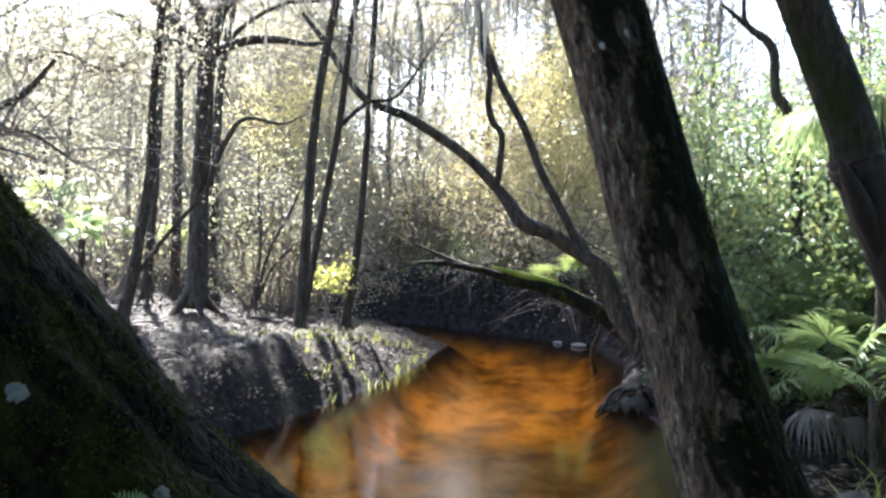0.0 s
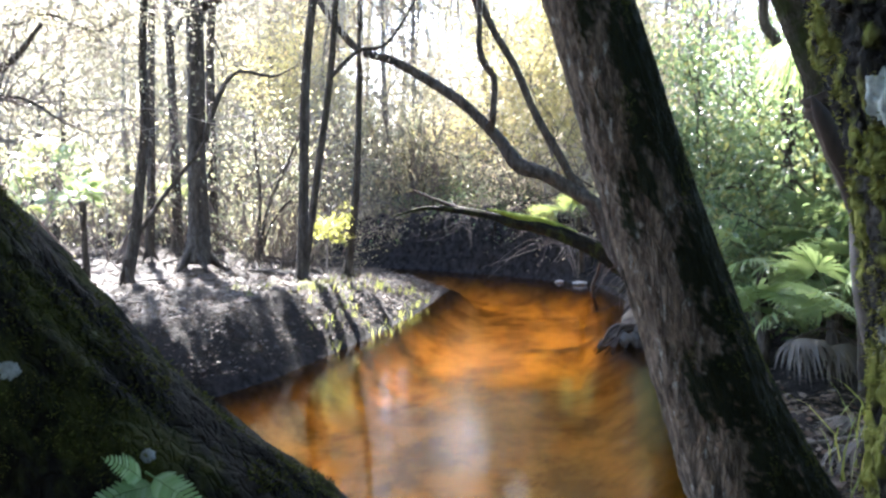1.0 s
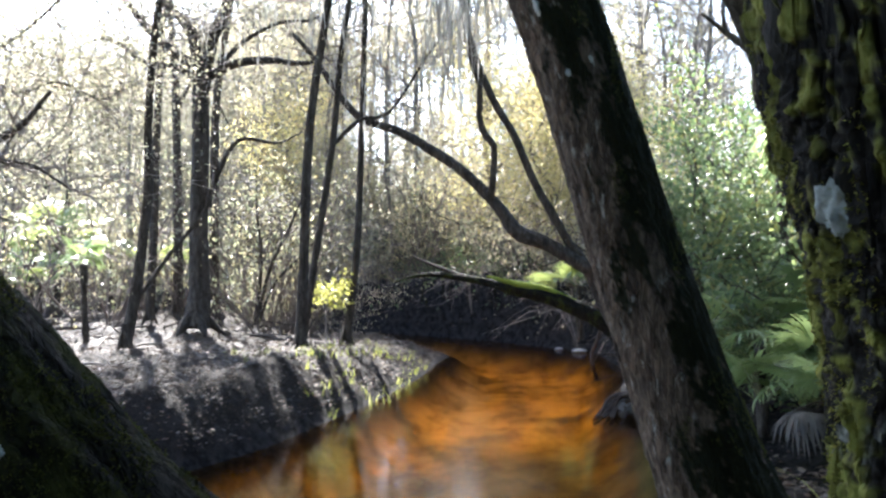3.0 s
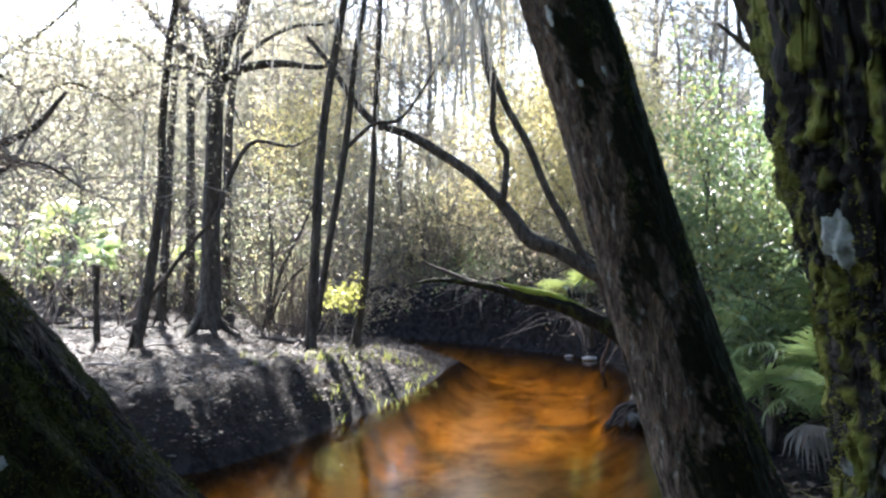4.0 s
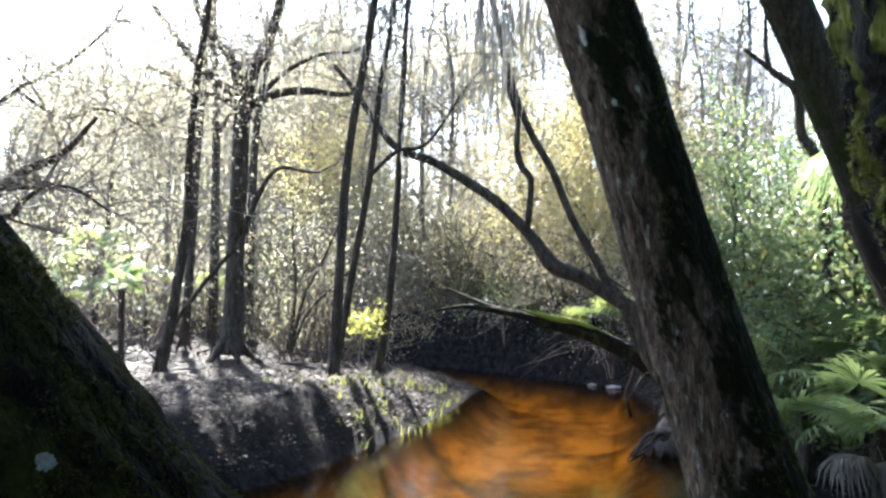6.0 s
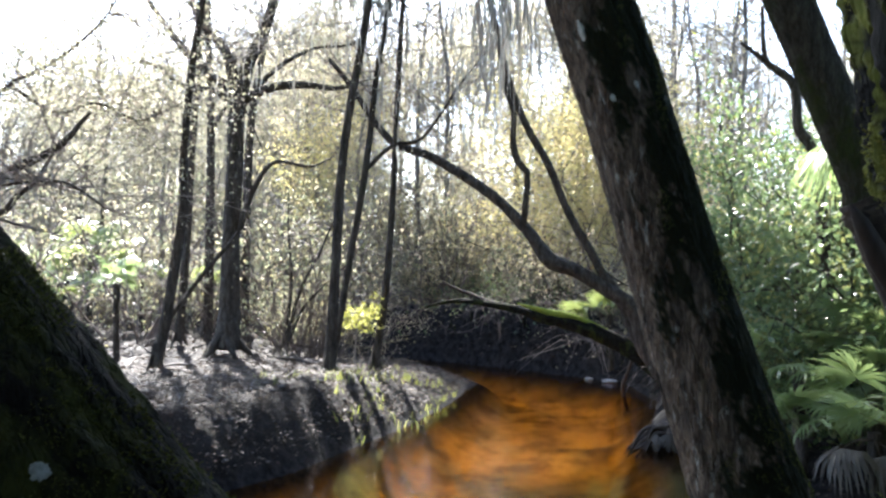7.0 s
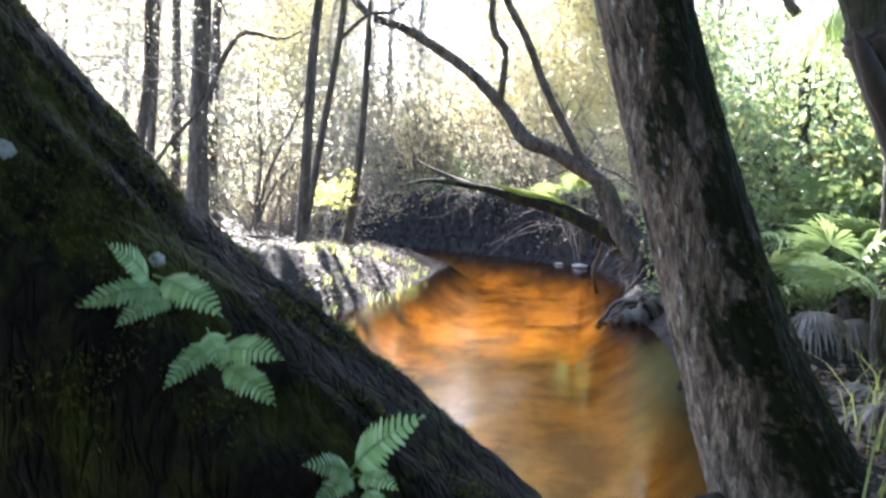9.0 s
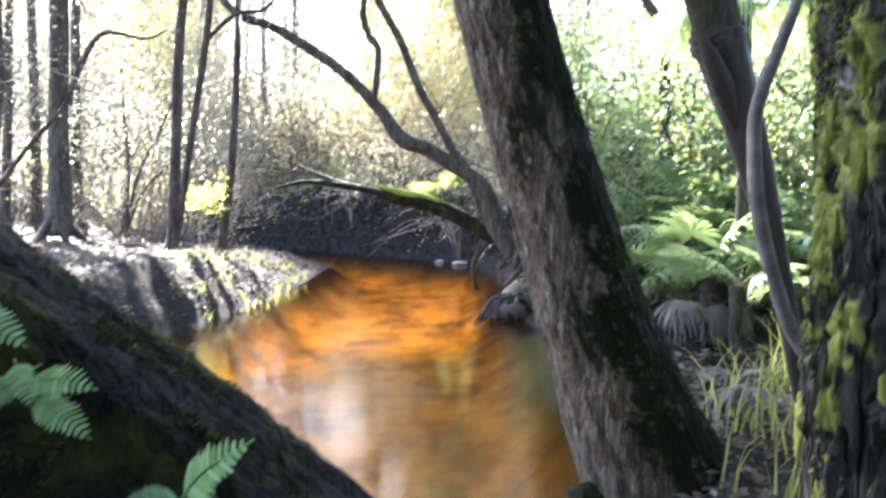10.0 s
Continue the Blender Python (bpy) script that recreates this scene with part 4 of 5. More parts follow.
for p, s in (((2.9, 15.2), 0.75), ((2.3, 16.9), 0.85), ((3.5, 16.3), 0.9), ((1.4, 17.9), 0.7)):
    m = Matrix.Translation((*p, land(*p) - 0.03)) @ Matrix.Rotation(rng.uniform(0, 6.28), 4, "Z")
    copy_thing(W_SHRUBS[2], m).scale = (s, s, s)

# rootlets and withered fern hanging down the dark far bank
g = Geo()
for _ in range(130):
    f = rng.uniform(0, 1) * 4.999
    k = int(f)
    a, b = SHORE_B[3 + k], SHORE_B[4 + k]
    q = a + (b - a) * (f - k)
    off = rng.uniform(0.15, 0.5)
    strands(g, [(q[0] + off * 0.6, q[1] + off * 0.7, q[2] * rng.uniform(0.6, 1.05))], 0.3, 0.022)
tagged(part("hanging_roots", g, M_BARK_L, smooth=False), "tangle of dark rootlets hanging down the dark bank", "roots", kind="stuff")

# leaves and dead fern trailing over the edge of the far bank
g = Geo()
edge = []
for _ in range(60):
    f = rng.uniform(0, 1) * 3.999
    k = int(f)
    a, b = SHORE_B[2 + k], SHORE_B[3 + k]
    q = a + (b - a) * (f - k)
    off = rng.uniform(0.25, 0.65)
    edge.append((q[0] + off * 0.55, q[1] + off * 0.8, q[2] * rng.uniform(0.55, 1.1)))
leaves(g, clumps(edge, 9, 0.12), 0.07, LEAF4, (0, 0, -0.8))
tagged(part("trailing_leaves", g, M_GREEN, smooth=False), "dull green and brown leaves trailing over the dark bank", "leaves", kind="stuff")

g = Geo()
for _ in range(45):
    f = rng.uniform(0, 1) * 5.499
    k = int(f)
    a, b = SHORE_B[3 + k], SHORE_B[4 + k]
    q = a + (b - a) * (f - k)
    top = np.array([q[0] + rng.uniform(0.1, 0.45) * 0.6, q[1] + rng.uniform(0.1, 0.45) * 0.7, q[2] * rng.uniform(0.6, 1.2)])
    lie = rng.normal(-0.1, 0.45, 2)
    for _ in range(rng.integers(2, 8)):
        ln = rng.gamma(2.0, 0.16)
        out = np.array([lie[0] + rng.normal(0, 0.4), min(-0.1, lie[1] + rng.normal(-0.3, 0.3)), 0]) * ln * 1.6
        sag = rng.uniform(0.05, 0.9) * ln
        bend = rng.normal(0, 0.06, 3) * ln * 3
        tube(g, [top, top + out * 0.45 + (0, 0, rng.uniform(-0.1, 0.35) * ln) + bend, top + out + (0, 0, -sag)], [rng.uniform(0.004, 0.009), 0.005, 0.0015], 6, 4, cap=False)
tagged(part("hanging_brush", g, M_BRUSH), "brown dead stems and brush hanging over the dark bank", "brush", kind="stuff")

# distant woods all round, too far to tell apart
g, gl = Geo(), Geo()
for _ in range(420):
    a, r = rng.uniform(0, 2 * math.pi), rng.uniform(42, 75)
    x, y, h = math.sin(a) * r, math.cos(a) * r, rng.uniform(7, 11)
    tube(g, [(x, y, 0), (x + rng.normal(0, 0.4), y, h * 0.5), (x + rng.normal(0, 0.8), y, h)], [0.16, 0.12, 0.05], 6, 5, cap=False)
    c = np.array([x, y, h * 0.55]) + rng.normal(size=(16, 3)) * (1.9, 1.9, h * 0.22)
    leaves(gl, clumps(c, 9, 0.6), 0.5)
far = thing("distant_woods", "hazy distant woodland", "woods", kind="stuff")
tagged(part("trunks", g, M_TWIG, far), kind="stuff")
tagged(part("foliage", gl, M_OLIVE, far, smooth=False), kind="stuff")

rng = np.random.default_rng(22)

# ---------------------------------------------------------------- palms


def frond_mesh(name, size, blades, material, seed, droop=0.35, arc=4.0, cut=0.0):
    """A fan leaf: folded blades spread from the end of a stalk along +y."""
    rs = np.random.default_rng(seed)
    hub = np.array([0, size, size * 0.1])
    verts, faces = [hub], []
    for k in range(blades):
        a = (k / (blades - 1) - 0.5) * arc + rs.normal(0, 0.03)
        ln = size * (1.0 - 0.28 * abs(a) / arc * 2) * rs.uniform(0.88, 1.08)
        d, s = np.array([math.sin(a), math.cos(a), 0]), np.array([math.cos(a), -math.sin(a), 0])
        wid = size * (0.045 + cut)
        v = []
        for f, wf in ((0.4, 1.0), (0.72, 0.75), (1.0, 0.05)):
            drop = -droop * ln * f**2.4 * rs.uniform(0.8, 1.25)
            c = hub + d * ln * f * (1 - 0.25 * droop * f) + (0, 0, drop)
            v += [c - s * wid * wf + (0, 0, wid * 0.5 * wf), c, c + s * wid * wf + (0, 0, wid * 0.5 * wf)]
        o, h = len(verts), 0
        faces += [[h, o + 1, o], [h, o + 2, o + 1]] + [q for r in (0, 3) for q in ([o + r, o + r + 1, o + r + 4, o + r + 3], [o + r + 1, o + r + 2, o + r + 5, o + r + 4])]
        verts += v
    whole = Geo()
    whole.v, whole.f, whole.n = [np.array(verts)], faces, len(verts)
    return whole.mesh(name, material)


def stalk_mesh(material, size=0.5):
    g = Geo()
    tube(g, [(0, 0, 0), (0, size * 0.5, size * 0.12), (0, size * 1.02, size * 0.1)], [0.012, 0.008, 0.006], 8, 5)
    return g.mesh("stalk", material)


M_STALK = plain("palm_stalk", (0.05, 0.06, 0.025), (0.13, 0.14, 0.06), 20, 0.6, 0.004)
GREEN_STALK, DRY_STALK = stalk_mesh(M_STALK), stalk_mesh(M_DEADWOOD)
FRONDS = [frond_mesh("frond", 0.5, 30, M_PALM, 3 + k, dr, 4.0, -0.014) for k, dr in enumerate((0.25, 0.4, 0.6))]
LIT_FRONDS = [frond_mesh("frond", 0.5, 26, M_PALM_LIT, 13 + k, dr, 4.4, -0.006) for k, dr in enumerate((0.2, 0.45, 0.3))]
HANG_FRONDS = [frond_mesh("frond", 0.5, 28, M_PALM, 33 + k, dr, 3.4, -0.028) for k, dr in enumerate((0.7, 1.0))]
DRY_FRONDS = [frond_mesh("frond", 0.5, 16, M_DRYPALM, 23 + k, dr, 3.0) for k, dr in enumerate((0.55, 0.9))]


def palmetto(at, meshes, count, size, label, name="palmetto", up=0.9, group="palmettos", stem=0.0):
    ob = thing(name, label, "palm", at, group)
    if stem:
        g = Geo()
        tube(g, [(0.02, 0, -stem - 0.2), (0, 0, -stem * 0.5), (0, 0, 0.05)], [0.05, 0.04, 0.05], 14, 9, 0.25, 3, 1.0)
        part("trunk", g, M_BARK_T, ob)
    for k in range(count):
        fr = part("frond", meshes[k % len(meshes)], None, ob)
        part("stalk", DRY_STALK if meshes[0] in DRY_FRONDS else GREEN_STALK, None, fr)
        s = size * rng.uniform(0.8, 1.15) / 0.5
        fr.matrix_basis = Matrix.Rotation(k * 2.4 + rng.uniform(-0.3, 0.3), 4, "Z") @ Matrix.Rotation(up * rng.uniform(0.35, 1.2) - 0.1, 4, "X") @ Matrix.Rotation(rng.uniform(-0.5, 0.5), 4, "Y") @ Matrix.Diagonal((s, s, s, 1))
    return ob


for x, y, z, sz, n in ((2.6, 7.5, 0.45, 0.42, 9), (3.1, 7.3, 0.6, 0.45, 9), (3.7, 7.8, 0.8, 0.5, 9), (2.9, 8.5, 0.5, 0.44, 8), (3.4, 6.6, 0.55, 0.42, 9), (4.0, 7.0, 0.8, 0.5, 9),
                       (2.95, 6.5, 0.65, 0.36, 7), (3.2, 9.0, 0.75, 0.46, 8), (4.5, 6.2, 0.75, 0.48, 8), (2.75, 8.0, 0.9, 0.4, 7), (3.5, 8.2, 1.1, 0.44, 8)):
    palmetto((x, y, z), FRONDS, n, sz, "green palmetto with fan leaves on the shaded bank", group="palmettos on the shaded bank", stem=z)
palmetto((1.95, 13.9, 1.15), LIT_FRONDS, 8, 0.4, "sunlit yellow-green palmetto beside a bowed tree", stem=0.6)
for x, y, z, sz, n in ((-8.2, 18, 1.9, 0.6, 6), (-9.6, 18.3, 1.4, 0.6, 6), (-7.3, 18.5, 1.7, 0.5, 5), (-8.9, 19.5, 2.3, 0.7, 6), (-10.5, 20, 1.5, 0.7, 6), (-6.3, 19.5, 1.4, 0.5, 5), (-11.5, 19, 1.7, 0.7, 6), (-7.8, 16.5, 1.2, 0.45, 5)):
    palmetto((x, y, z), LIT_FRONDS, n, sz, "sunlit bright green palmetto in the woods", group="sunlit palmettos", stem=z - 0.7)
palmetto((-5.08, 12.3, 1.58), FRONDS, 9, 0.27, "young palm on a thin dark stem", "young_palm", 1.1, stem=0.95)
palmetto((3.2, 7.0, 2.74), HANG_FRONDS, 22, 0.46, "cabbage palm with drooping fan leaves", "cabbage_palm", 0.1, "", stem=2.5)
palmetto((2.9, 6.9, 0.6), DRY_FRONDS, 11, 0.3, "collapsed grey dead palm crown on the bank", "dead_palm", -0.35, "", stem=0.4)
palmetto((1.95, 9.6, 0.22), DRY_FRONDS, 6, 0.2, "small heap of dry palm leaves at the water's edge", "dry_fronds", -0.5, "")
palmetto((2.5, 5.1, 0.26), DRY_FRONDS[:1], 7, 0.26, "ragged dead palmetto low on the bank", "ragged_palmetto", 0.4, "")

# ---------------------------------------------------------------- leafy shrubs of the shaded bank


def leafy_shrub(at, height, reach, n_leaves, size, material, label, name="leafy_shrub", group="leafy shrubs on the shaded bank"):
    ob = thing(name, label, "shrub", at, group)
    g, tips = Geo(), []
    for _ in range(6):
        a, s = rng.uniform(0, 6.28), rng.uniform(0.1, 0.5) * reach
        d = np.array([math.cos(a) * s, math.sin(a) * s, 1.0])
        grow(g, tips, (0, 0, -0.2), d / np.linalg.norm(d), height * rng.uniform(0.65, 0.95), 0.03, 2, 0.22, 6)
    tagged(part("branchwork", g, M_BARK_T, ob), kind="stuff")
    tips = np.asarray(tips)
    g = Geo()
    c = tips[rng.integers(len(tips), size=n_leaves)] + rng.normal(size=(n_leaves, 3)) * 0.13
    over = ground_height(c[:, 0] + at[0], c[:, 1] + at[1])
    leaves(g, c[~over[1] & (over[2] > 0.15)], size, LEAF7, (0, 0, -0.4))
    tagged(part("foliage", g, material, ob, smooth=False), kind="stuff")
    return ob


for x, y, h, n in ((3.1, 9.6, 2.2, 4200), (3.8, 9.3, 2.4, 4200), (3.5, 10.8, 2.5, 4000), (4.4, 9.9, 2.5, 4000), (5.2, 9.0, 2.5, 3400), (4.2, 11.6, 2.6, 3400), (3.4, 12.2, 2.2, 3000), (5.7, 10.5, 2.7, 3000), (4.8, 8.3, 2.1, 3000), (3.7, 8.5, 1.4, 2600), (3.9, 13.2, 2.4, 2600), (4.6, 13.6, 2.8, 2600), (5.6, 12.4, 3.0, 2600), (6.6, 11.4, 3.0, 2600), (5.2, 14.6, 3.0, 2400)):
    leafy_shrub((x, y, land(x, y)), h * 1.12, 0.8, int(n * 2.1), 0.066, M_GREEN, "dense glossy green shrub on the shaded bank")
sapling = thing("yellow_sapling", "small sapling topped with bright yellow leaves", "shrub", (-1.78, 12.6, 0.62))
g = Geo()
tube(g, [(0, 0, -0.1), (0.02, 0, 0.3), (0.03, 0, 0.62)], [0.012, 0.01, 0.006], 10, 6, 0.1, 2, 1.0)
part("trunk", g, M_TWIG, sapling)
g, tips = Geo(), []
for _ in range(7):
    d = rng.normal(size=3) * (1, 0.8, 0.25) + (0.25, 0, 0.3)
    grow(g, tips, (0.03, 0, rng.uniform(0.45, 0.62)), d / np.linalg.norm(d), rng.uniform(0.25, 0.42), 0.005, 1, 0.2, 4)
tagged(part("branchwork", g, M_TWIG, sapling), kind="stuff")
g = Geo()
leaves(g, clumps(tips, 3, 0.05), 0.055, LEAF7, (0, 0, -0.5))
tagged(part("foliage", g, M_GOLD, sapling, smooth=False), kind="stuff")
for x, y, h in ((1.3, 17.7, 0.7), (0.2, 18.8, 0.7), (0.8, 18.3, 0.6), (-0.5, 19.4, 0.8)):
    leafy_shrub((x, y, land(x, y)), h, 1.3, 800, 0.055, M_GREEN, "dark green shrub above the far bank", "bank_shrub", "shrubs above the far bank")

for x, y, h in ((0.6, 20.0, 2.3), (-1.0, 21.4, 2.6), (4.2, 18.6, 2.6), (-3.6, 22.6, 3.0), (-6.0, 20.6, 2.2), (-4.4, 19.2, 1.6)):
    leafy_shrub((x, y, land(x, y)), h, 0.9, 2000, 0.075, M_HOLLY, "grey-green evergreen shrub in the woods", "evergreen_shrub", "evergreen shrubs in the woods")

# shrubs out of view beside and behind the eye, added to block light
for x, y, h in ((6.0, 2.6, 3.4), (5.3, 0.2, 3.4), (6.8, 4.4, 3.4), (4.2, -1.8, 3.2), (1.5, -3.6, 3.4), (-0.8, -3.9, 3.6), (-3.2, -3.2, 3.4), (-5.2, -1.0, 3.2), (7.2, 1.6, 4.0), (5.4, -3.2, 4.0), (8.0, 6.0, 4.0), (6.4, -1.6, 4.4), (3.8, -4.4, 4.4), (0.3, -5.6, 4.4), (-2.6, -5.6, 4.4)):
    leafy_shrub((x, y, land(x, y)), h, 0.9, 4600, 0.15, M_GREEN, "tall green unseen shrub, added to block light on the near bank", "unseen_shrub", "tall shrubs on the shaded bank")

# bare crooked branch standing out against the sky
snag = thing("crooked_snag", "crooked bare branch rising from the shrubs", "branch", (3.4, 9.0, 2.6))
g, o = Geo(), np.array([3.4, 9.0, 2.6])
tube(g, np.array([(3.45, 9.1, 0.6), (3.3, 9, 2.6), (3.22, 9, 3.02), (3.1, 9, 3.22), (3.06, 9, 3.62), (2.84, 9, 3.82), (2.56, 9, 4.05)]) - o, [0.07, 0.06, 0.05, 0.05, 0.05, 0.035, 0.015], 40, 10, 0.15, 2, 1.0)
part("stem", g, M_BARK_T, snag)
g = Geo()
tube(g, np.array([(2.84, 9, 3.8), (2.78, 9, 3.96), (2.77, 9, 4.4)]) - o, [0.03, 0.025, 0.015], 10, 8, 0.15, 2, 2.0)
part("limb", g, M_BARK_T, snag)

# overhanging limbs from a tree out of view on the leaf-covered bank
spreading = tree("spreading_oak", "spreading oak with low crooked limbs",
     [([(-7.2, 9.6, 0.55), (-7.1, 9.8, 1.6), (-6.6, 10, 2.2), (-6.05, 10, 2.45), (-5.51, 10, 2.78), (-5.24, 10, 2.97), (-4.77, 10, 3.2), (-4.4, 10, 3.6)], [0.16, 0.13, 0.11, 0.09, 0.07, 0.055, 0.04, 0.02])],
     [([(-5.51, 10, 2.78), (-5.04, 10, 2.81), (-4.63, 10, 2.77), (-4.2, 10, 2.5)], [0.04, 0.03, 0.012]),
      ([(-5.9, 10, 2.5), (-5.44, 10, 2.45), (-5.24, 10, 2.64), (-5.0, 10, 2.84), (-4.8, 10.1, 3.3)], [0.05, 0.035, 0.012])],
     1.9, M_OLIVE, 0.03, 3, 0.3, 50)
# crowns above the view, added to shade creek and near trunks
unseen_crown(spreading, (-4.6, 10.2, 7.2), 3.2, 3600, (-6.9, 9.9, 1.9))
unseen_crown(spreading, (-2.7, 8.6, 7.6), 3.0, 7600, (-4.6, 10.2, 7.4))
unseen_crown(twin, (-2.5, 11.6, 7.9), 2.6, 2800, (-1.4, 11.75, 6.2))
unseen_crown(twin, (-0.9, 11.2, 7.9), 0.9, 1200, (-1.15, 12.1, 6.4))
kept_rng, rng = rng, np.random.default_rng(77)


def upper_growth(parent, limbs, twigs, per):
    """Rising limbs with fine twigs and small leaves, in world places."""
    inv, tips, g = -np.array(parent.location), [], Geo()
    for pts, rad in limbs:
        one = Geo()
        tube(one, np.asarray(pts, float) + inv, rad, 26, 8, 0.12, 2.0, pts[0][0])
        part("limb", one, M_BARK_T, parent)
        line = spline(np.asarray(pts, float) + inv, 30)
        for _ in range(twigs):
            d = rng.normal(size=3) * (1, 0.8, 0.6) + (0, 0, 0.25)
            grow(g, tips, line[rng.integers(8, 30)], d / np.linalg.norm(d), rng.uniform(0.7, 1.5), 0.011, 1, 0.3, 5)
    tagged(part("branchwork", g, M_TWIG, parent), kind="stuff")
    g = Geo()
    leaves(g, clumps(tips, per, 0.2), 0.048)
    tagged(part("crown", g, M_OLIVE, parent, smooth=False), kind="stuff")


upper_growth(spreading, (
    ([(-6.6, 10.0, 2.2), (-6.2, 10.2, 3.3), (-5.6, 10.4, 4.0), (-5.1, 10.5, 4.3), (-4.5, 10.6, 4.9), (-4.2, 10.6, 5.6)], [0.05, 0.035, 0.025, 0.018, 0.01]),
    ([(-5.6, 10.4, 4.0), (-5.2, 10.8, 3.75), (-4.8, 11.0, 3.9), (-4.3, 11.1, 3.7), (-4.0, 11.2, 3.85)], [0.025, 0.02, 0.015, 0.008])), 32, 8)
upper_growth(oak, (
    ([(-3.9, 14.0, 4.5), (-4.4, 14.2, 4.75), (-5.0, 14.4, 4.9), (-5.6, 14.5, 5.3), (-6.2, 14.6, 5.2)], [0.06, 0.05, 0.035, 0.012]),
    ([(-3.88, 14.0, 4.4), (-3.4, 14.3, 5.1), (-2.8, 14.5, 5.5), (-2.2, 14.6, 5.6), (-1.7, 14.6, 6.0)], [0.05, 0.035, 0.024, 0.01])), 26, 3)
rng = kept_rng
# more unseen crowns, added to throw shade on the mid water
unseen_crown(oak, (-2.4, 14.6, 8.6), 2.0, 2600, (-3.12, 14, 7.1))
unseen_crown(close_tree, (-2.6, 17.0, 9.4), 2.2, 3600, (-4.0, 16.5, 7.6))
unseen_crown(back_tree, (-3.1, 19.6, 10.4), 2.2, 3800, (-5.6, 17.5, 8.0))
unseen_crown(back_tree, (-3.4, 22.2, 11.4), 1.9, 2600, (-3.1, 19.6, 10.6))
# unseen oaks added round the near bank to hold back sky light
for x, y, z in ((4.2, 2.2, 5.6), (2.8, -2.2, 5.2), (-1.8, -2.8, 5.2), (6.2, 6.0, 6.0), (6.0, 8.8, 7.0), (0.5, -5.5, 5.0)):
    unseen_crown(thing("unseen_shade_oak", "unseen oak with a dark crown, added to shade the near bank", "tree", (x, y, land(x, y)), "oaks round the near bank"), (x, y, z), 4.0, 11000, (x + 0.3, y - 0.2, land(x, y) - 0.2), "trunk")

# moss hanging beside the leaning trunk and the twin tree
g = Geo()
strands(g, np.stack([rng.normal(0.2, 0.12, 110), rng.normal(4.9, 0.2, 110), rng.uniform(3.15, 3.6, 110)], -1), 0.6, 0.006)
strands(g, np.stack([rng.normal(-1.5, 0.3, 60), rng.normal(11.9, 0.2, 60), rng.uniform(5.0, 5.9, 60)], -1), 0.5, 0.018)
strands(g, np.stack([rng.uniform(-4, 1.5, 90), rng.normal(13.2, 0.6, 90), rng.uniform(4.8, 6.2, 90)], -1), 0.5, 0.016)
tagged(part("hanging_moss", g, M_AIRMOSS, smooth=False), "grey moss tatters hanging from the branches", "moss", kind="stuff")

# ---------------------------------------------------------------- ferns on the near trunk


def fern_mesh(name, size, seed):
    """A pinnate frond along +y."""
    rs, g = np.random.default_rng(seed), Geo()
    n = 13
    for k in range(n):
        f = (k + 0.6) / n
        for sg in (-1, 1):
            ln = size * 0.25 * math.sin(math.pi * min(1, 0.22 + 0.8 * f)) ** 0.8 * rs.uniform(0.85, 1.1)
            b = np.array([0, f * size, 0.10 * size * f * (1 - f) * 4 - 0.12 * size * f * f])
            d = np.array([sg * 0.9, 0.42, -0.12])
            s = np.array([-0.42 * sg, 0.9, 0]) * size * 0.033
            v = [b - s, b + s, b + d * ln * 0.55 - s * 1.05, b + d * ln * 0.55 + s * 1.05, b + d * ln * 0.9 - s * 0.5 + s * 0.3, b + d * ln * 0.95 + s * 0.8, b + d * ln]
            g.add(v, [[0, 2, 3], [0, 3, 1], [2, 4, 5], [2, 5, 3], [4, 6, 5]])
    tube(g, [(0, -0.25 * size, -0.06 * size), (0, 0, 0), (0, size * 0.5, 0.09 * size), (0, size, -0.12 * size)], [0.002, 0.0016, 0.0008], 10, 5, cap=False)
    return g.mesh(name, M_FERN)


FERNS = [fern_mesh("frond", 0.12, 40 + k) for k in range(3)]


def fern(at, fronds, label):
    ob = thing("fern", label, "fern", at, "ferns on the trunk")
    for k, (bx, by, bz, tx, ty, tz) in enumerate(fronds):
        b, t = Vector((bx, by, bz)), Vector((tx, ty, tz))
        d = (t - b)
        fr = part("frond", FERNS[k % 3], None, ob)
        y = d.normalized()
        zz = Vector((0.1, -0.8, 0.6))
        x = y.cross(zz).normalized()
        rot = Matrix((x, y, x.cross(y))).transposed().to_4x4()
        s = d.length / 0.12 * 0.84
        fr.matrix_basis = Matrix.Translation(b - Vector(at)) @ rot @ Matrix.Diagonal((s, s, s, 1))


fern((-0.3, 1.75, 1.26), [(-0.301, 1.745, 1.258, -0.399, 1.665, 1.243), (-0.319, 1.745, 1.269, -0.345, 1.665, 1.334), (-0.297, 1.745, 1.27, -0.185, 1.665, 1.235), (-0.289, 1.745, 1.243, -0.345, 1.665, 1.217)], "fresh green fern growing from mossy bark")
fern((-0.22, 1.75, 1.18), [(-0.223, 1.745, 1.187, -0.284, 1.665, 1.133), (-0.219, 1.745, 1.175, -0.109, 1.665, 1.189), (-0.211, 1.745, 1.152, -0.117, 1.665, 1.121), (-0.235, 1.745, 1.198, -0.19, 1.665, 1.159)], "fresh green fern growing from mossy bark")
fern((-0.04, 1.75, 0.99), [(-0.031, 1.745, 1.022, 0.068, 1.665, 1.128), (-0.039, 1.745, 1.011, -0.094, 1.665, 1.052), (-0.036, 1.745, 1.003, -0.084, 1.665, 0.991), (-0.024, 1.745, 1.007, 0.037, 1.665, 1.022), (-0.016, 1.745, 0.986, 0.028, 1.665, 0.96), (-0.069, 1.745, 0.933, -0.079, 1.665, 0.925)], "fresh green fern growing from mossy bark")

